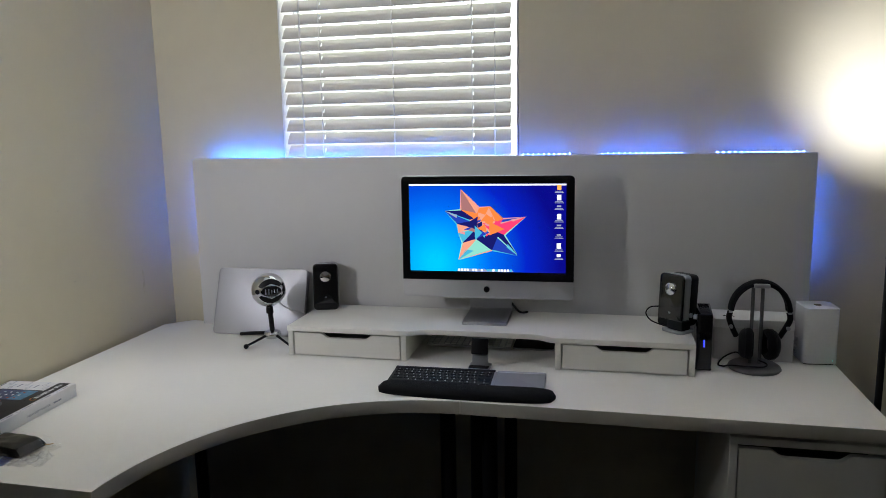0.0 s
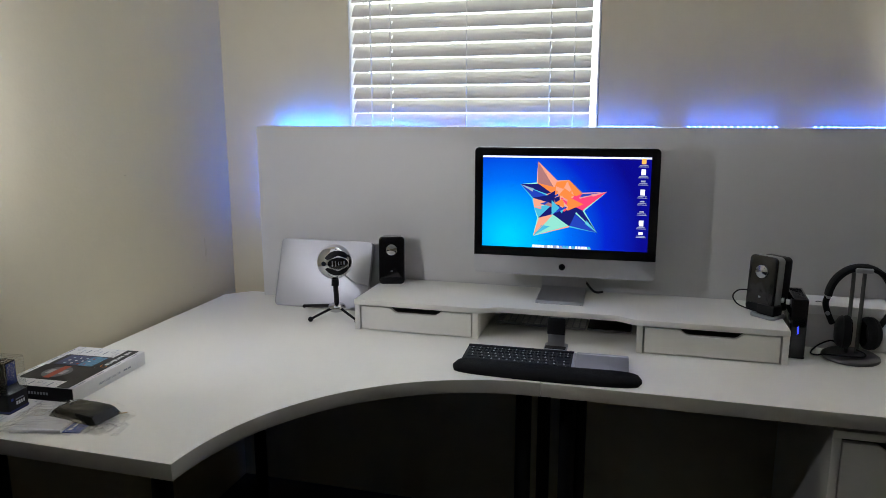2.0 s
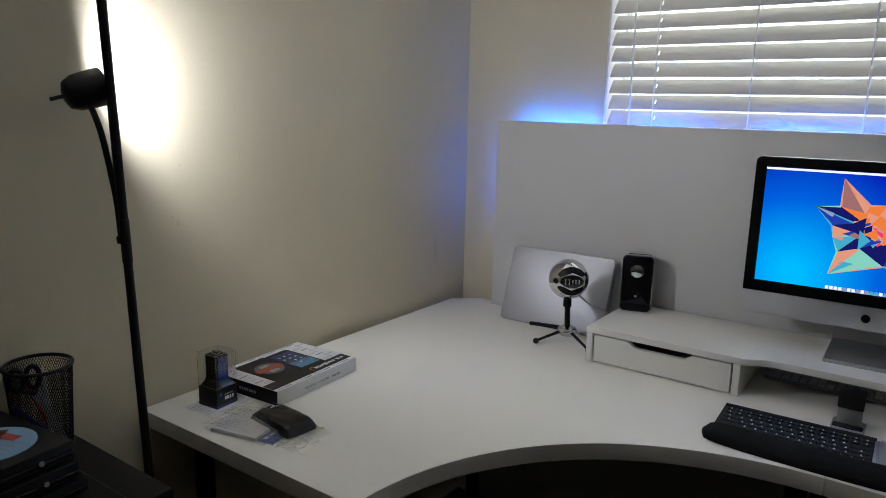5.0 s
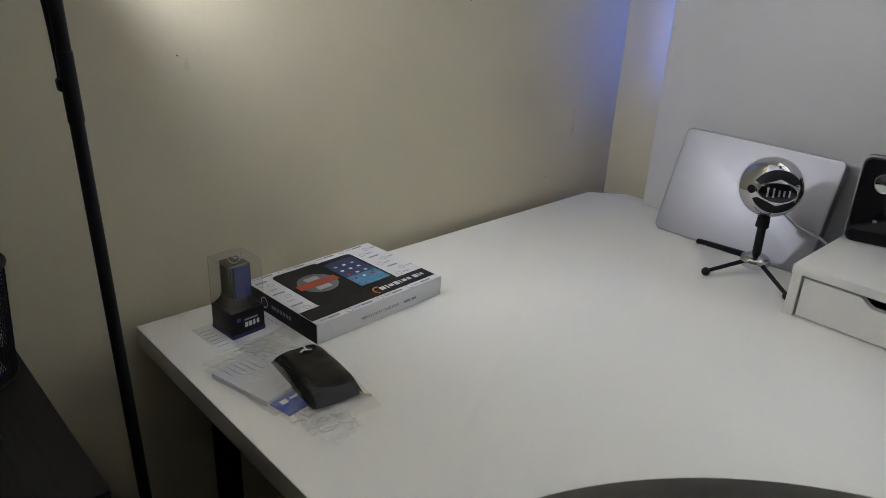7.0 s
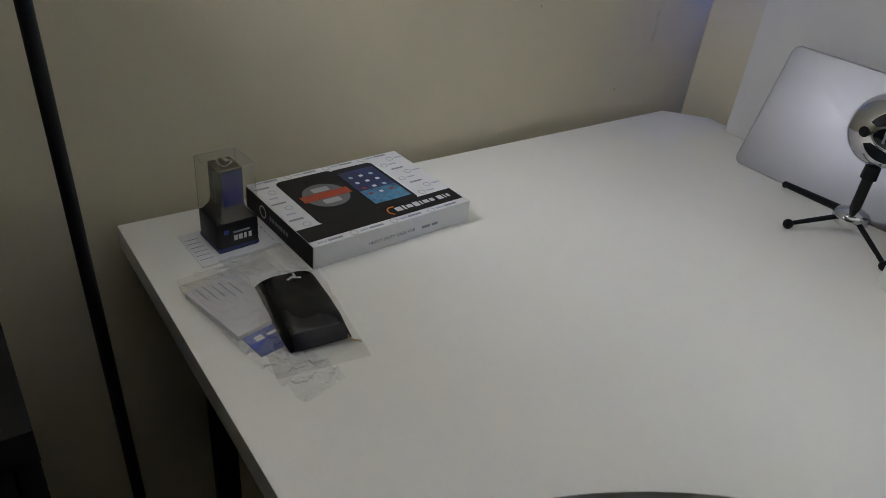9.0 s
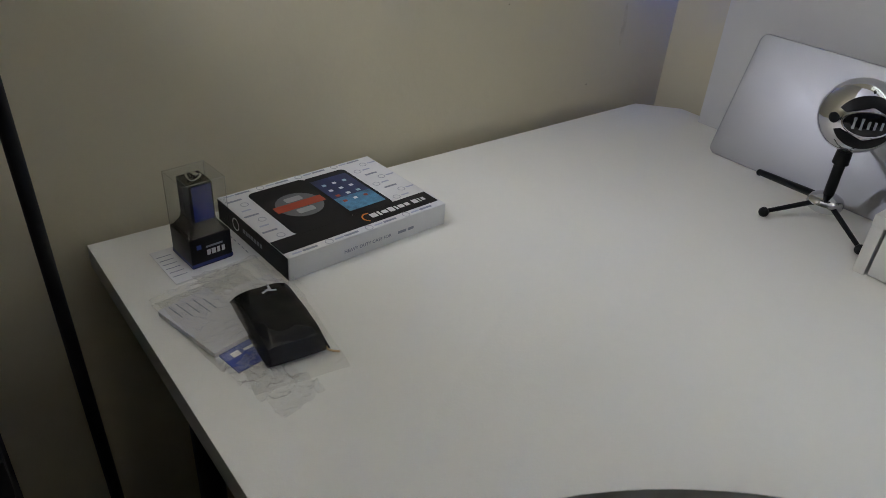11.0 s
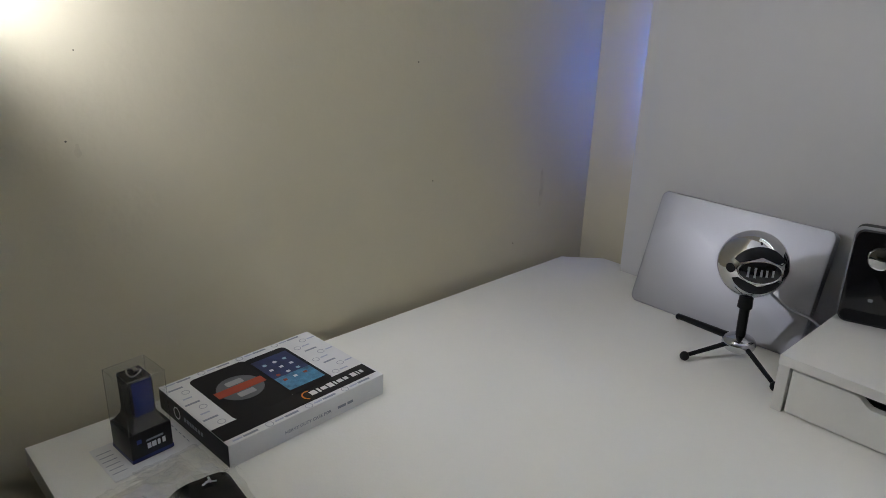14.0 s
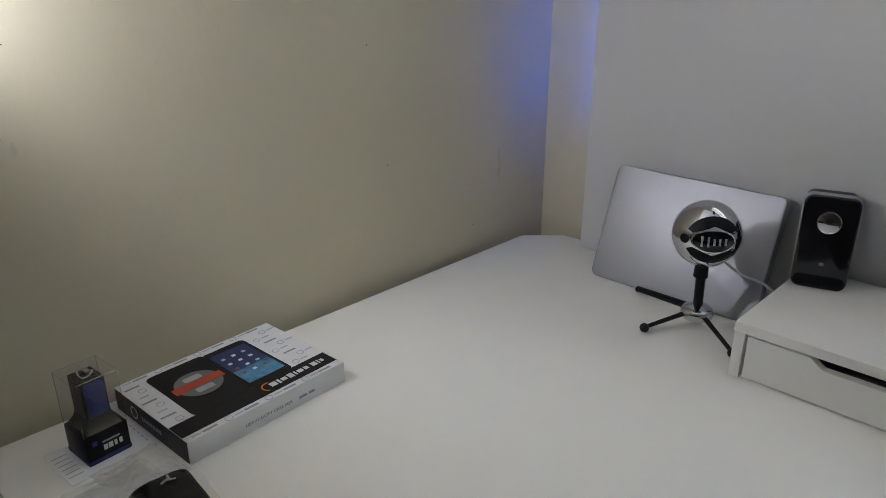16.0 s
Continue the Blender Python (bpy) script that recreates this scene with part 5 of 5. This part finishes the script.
def side_cabinet():
    t = thing("side_cabinet", pose(0, 0, 0), "low black-brown wooden cabinet beside the desk", "cabinet")
    x0, x1, y0, y1 = -1.490, -1.118, 0.10, 1.058
    part("tabletop", slab(x0, x1, y0, y1, TZ - 0.040, TZ, 0.002), BLACK_WOOD, t)
    part("top_seam", slab(x0 + 0.002, x1 - 0.002, y1 - 0.062, y1 - 0.060, TZ, TZ + 0.0004), PRINT_BLACK, t)
    for y in (y0, y1 - 0.022):
        part("end_panel", slab(x0 + 0.004, x1 - 0.003, y + 0.001, y + 0.021, 0, TZ - 0.0402, 0.001), BLACK_WOOD, t)
    for k in range(2):
        ya, yb = y0 + 0.024 + k * (y1 - y0 - 0.046) / 2, y0 + 0.022 + (k + 1) * (y1 - y0 - 0.046) / 2
        d = part("door", slab(x1 - 0.022, x1 - 0.004, ya, yb, 0.06, TZ - 0.043, 0.0015), BLACK_WOOD, t)
        part("knob", ball(bmesh.new(), (x1 + 0.004, yb - 0.04 if k == 0 else ya + 0.04, 0.42), 0.009, 16), DARK_METAL, d)
    part("back_board", slab(x0 + 0.005, x0 + 0.012, y0 + 0.024, y1 - 0.024, 0.06, TZ - 0.041), BLACK_WOOD, t)
    part("plinth", slab(x0 + 0.004, x1 - 0.03, y0 + 0.024, y1 - 0.024, 0, 0.058), BLACK_WOOD, t)


side_cabinet()


def device_stack():
    z = TZ
    for i, (dx, dy, a, w, d, h) in enumerate(((0.012, 0.008, 5, 0.245, 0.255, 0.026), (0.006, 0.004, 4, 0.240, 0.250, 0.028), (0.0, 0.0, 6, 0.238, 0.250, 0.030))):
        t = thing("media_player", pose(-1.335 + dx, 0.828 + dy, z + 0.0003, 0, 0, a), "flat black media box stacked on the cabinet", "media player", group="stack of flat black boxes")
        part("case", slab(-w / 2, w / 2, -d / 2, d / 2, 0.002, h, 0.003), BLACK_PLASTIC, t)
        part("front_lip", slab(w / 2 - 0.004, w / 2 + 0.004, -d / 2 + 0.004, d / 2 - 0.004, 0.006, h * 0.55, 0.002), GLOSS_BLACK, t)
        part("button", rod(bmesh.new(), (w / 2 + 0.004, 0.07, h * 0.5), (w / 2 + 0.006, 0.07, h * 0.5), 0.004, seg=14), GREY_PLASTIC, t)
        part("foot_pad", slab(-w / 2 + 0.02, w / 2 - 0.02, -d / 2 + 0.02, d / 2 - 0.02, 0, 0.0021), RUBBER, t)
        z += h + 0.0004
    d = thing("compact_disc", pose(-1.305, 0.880, z + 0.0006, 0, 0, 20), "pale blue printed disc on the stack", "disc")
    part("disc_body", lathe(bmesh.new(), [(0.0075, 0), (0.060, 0), (0.060, 0.0012), (0.0075, 0.0012), (0.0075, 0)], 48), material("pale_blue_disc_print", (0.22, 0.38, 0.55), 0.35, vary=0.15, scale=40), d)
    part("disc_label", prism([(-0.030, -0.010), (0.020, -0.010), (0.020, 0.008), (-0.030, 0.008)], 0.0013, 0.0016), material("red_disc_print", (0.45, 0.06, 0.05), 0.5, vary=0.1), d, "red printed bar", m=pose(0.0, 0.028, 0))
    wedge = lambda a0, a1, ra, rb: [(rb * math.cos(radians(a0 + (a1 - a0) * i / 12)), rb * math.sin(radians(a0 + (a1 - a0) * i / 12))) for i in range(13)] + [(ra * math.cos(radians(a1 + (a0 - a1) * i / 12)), ra * math.sin(radians(a1 + (a0 - a1) * i / 12))) for i in range(13)]
    part("disc_label", prism(wedge(205, 285, 0.038, 0.0585), 0.0013, 0.0016), material("amber_disc_print", (0.55, 0.26, 0.03), 0.45, vary=0.15, scale=40), d, "amber printed edge")
    part("disc_label", prism(wedge(165, 225, 0.020, 0.037), 0.0013, 0.0016), material("strong_blue_disc_print", (0.03, 0.14, 0.50), 0.45, vary=0.15, scale=40), d, "strong blue printed patch")
    part("disc_label", prism(wedge(110, 160, 0.018, 0.050), 0.0013, 0.0016), material("dark_disc_print", (0.10, 0.05, 0.04), 0.45, vary=0.4, scale=60), d, "dark printed patch")
    bm = bmesh.new()
    for i in range(4):
        box(bm, (0.030, -0.020 + 0.012 * i, 0.0014), (0.018, 0.003, 0.0002))
    part("print_bar", bm, PRINT_GREY, d)


device_stack()


def wire_basket():
    t = thing("wire_basket", pose(-1.413, 1.003, TZ), "black wire mesh desk basket holding scissors and pens", "basket")
    r0, r1, H = 0.044, 0.053, 0.150
    at = lambda a, s: ((r0 + (r1 - r0) * s) * math.cos(a), (r0 + (r1 - r0) * s) * math.sin(a), 0.002 + H * s)
    bm = bmesh.new()
    for k in range(76):
        for sgn in (1, -1):
            pts = [at(2 * math.pi * k / 76 + sgn * 1.15 * q / 7, q / 7) for q in range(8)]
            for p, q in zip(pts, pts[1:]):
                rod(bm, p, q, 0.0006, seg=3)
    ob = part("mesh_wall", bm, DARK_METAL, t)
    part("rim", tube(bmesh.new(), [at(2 * math.pi * i / 24, 1) for i in range(25)], 0.0032, 10), DARK_METAL, t)
    part("base_ring", tube(bmesh.new(), [at(2 * math.pi * i / 24, 0.01) for i in range(25)], 0.0025, 8), DARK_METAL, t)
    part("floor_plate", prism([(0.0455 * math.cos(a), 0.0455 * math.sin(a)) for a in [2 * math.pi * i / 28 for i in range(28)]], 0.001, 0.003), DARK_METAL, t)
    s = thing("scissors", Matrix.Translation((-1.413, 1.003, TZ + 0.004)) @ pose(0.010, 0.004, 0, 0, 0, 75) @ Matrix.Scale(0.86, 4), "black-handled scissors standing in the wire basket", "scissors")
    for sg in (-1, 1):
        b2 = bmesh.new()
        box(b2, (0.004 + sg * 0.002, sg * 0.003, 0.066), (0.012, 0.0018, 0.125), Matrix.Rotation(radians(-20 + sg * 3), 3, "Y"))
        part("blade", b2, ALU, s)
        c = Vector((-0.034 + sg * 0.015, sg * 0.003, 0.152))
        part("handle", tube(bmesh.new(), [tuple(c + Vector((0.012 * math.cos(a), 0, 0.022 * math.sin(a)))) for a in [2 * math.pi * i / 12 for i in range(13)]], 0.0048, 10), BLACK_PLASTIC, s)
        part("shank", rod(bmesh.new(), tuple(c + Vector((0.004, 0, -0.022))), (-0.018, sg * 0.002, 0.118), 0.0048, seg=10), BLACK_PLASTIC, s)
    rng = random.Random(8)
    for i in range(4):
        a = rng.uniform(0, 6.28)
        b = a + rng.uniform(2.2, 4)
        p, q = (0.030 * math.cos(a), 0.030 * math.sin(a), 0.006), (0.042 * math.cos(b), 0.042 * math.sin(b), 0.060 + 0.02 * i)
        pen = thing("pen", pose(-1.413, 1.003, TZ), "dark pen lying in the wire basket", "pen", group="pens in the wire basket")
        part("barrel", rod(bmesh.new(), p, q, 0.0042, seg=12), (BLACK_PLASTIC, BLUE_INK, RED_STRAP, GREY_PLASTIC)[i], pen)
        d = (Vector(q) - Vector(p)).normalized()
        part("tip", rod(bmesh.new(), tuple(Vector(q)), tuple(Vector(q) + d * 0.012), 0.004, 0.001, 12), ALU, pen)


wire_basket()


# ---------------------------------------------------------------- small dents and marks on the wall beside the desk
MARK = material("dark_scuff", (0.10, 0.085, 0.06), 0.8, vary=0.2, scale=200)
west = bpy.data.objects["wall_west"]
for y, z, r in WALL_MARKS:
    b2 = rod(bmesh.new(), (XL - 0.0005, y, z), (XL + 0.0005, y, z), r, seg=10)
    part("wall_mark", b2, MARK, west)
# soft long rub marks where something leaned on the wall
RUB = material("faint_rub_mark", (0.575, 0.515, 0.352), 0.6, vary=0.12, scale=60)
for y, z, w, h in ((2.245, 0.895, 0.012, 0.085), (1.335, 1.095, 0.008, 0.018)):
    o = [(w / 2 * math.cos(a) * (1 + 0.3 * math.sin(3 * a + z * 9)), h / 2 * math.sin(a)) for a in [2 * math.pi * i / 20 for i in range(20)]]
    b2 = prism([(y + p, z + q) for p, q in o], 0, 0.0003)
    bmesh.ops.transform(b2, matrix=Matrix(((0, 0, 1, XL + 0.0001), (1, 0, 0, 0), (0, 1, 0, 0), (0, 0, 0, 1))), verts=b2.verts)
    part("rub_mark", b2, RUB, west)
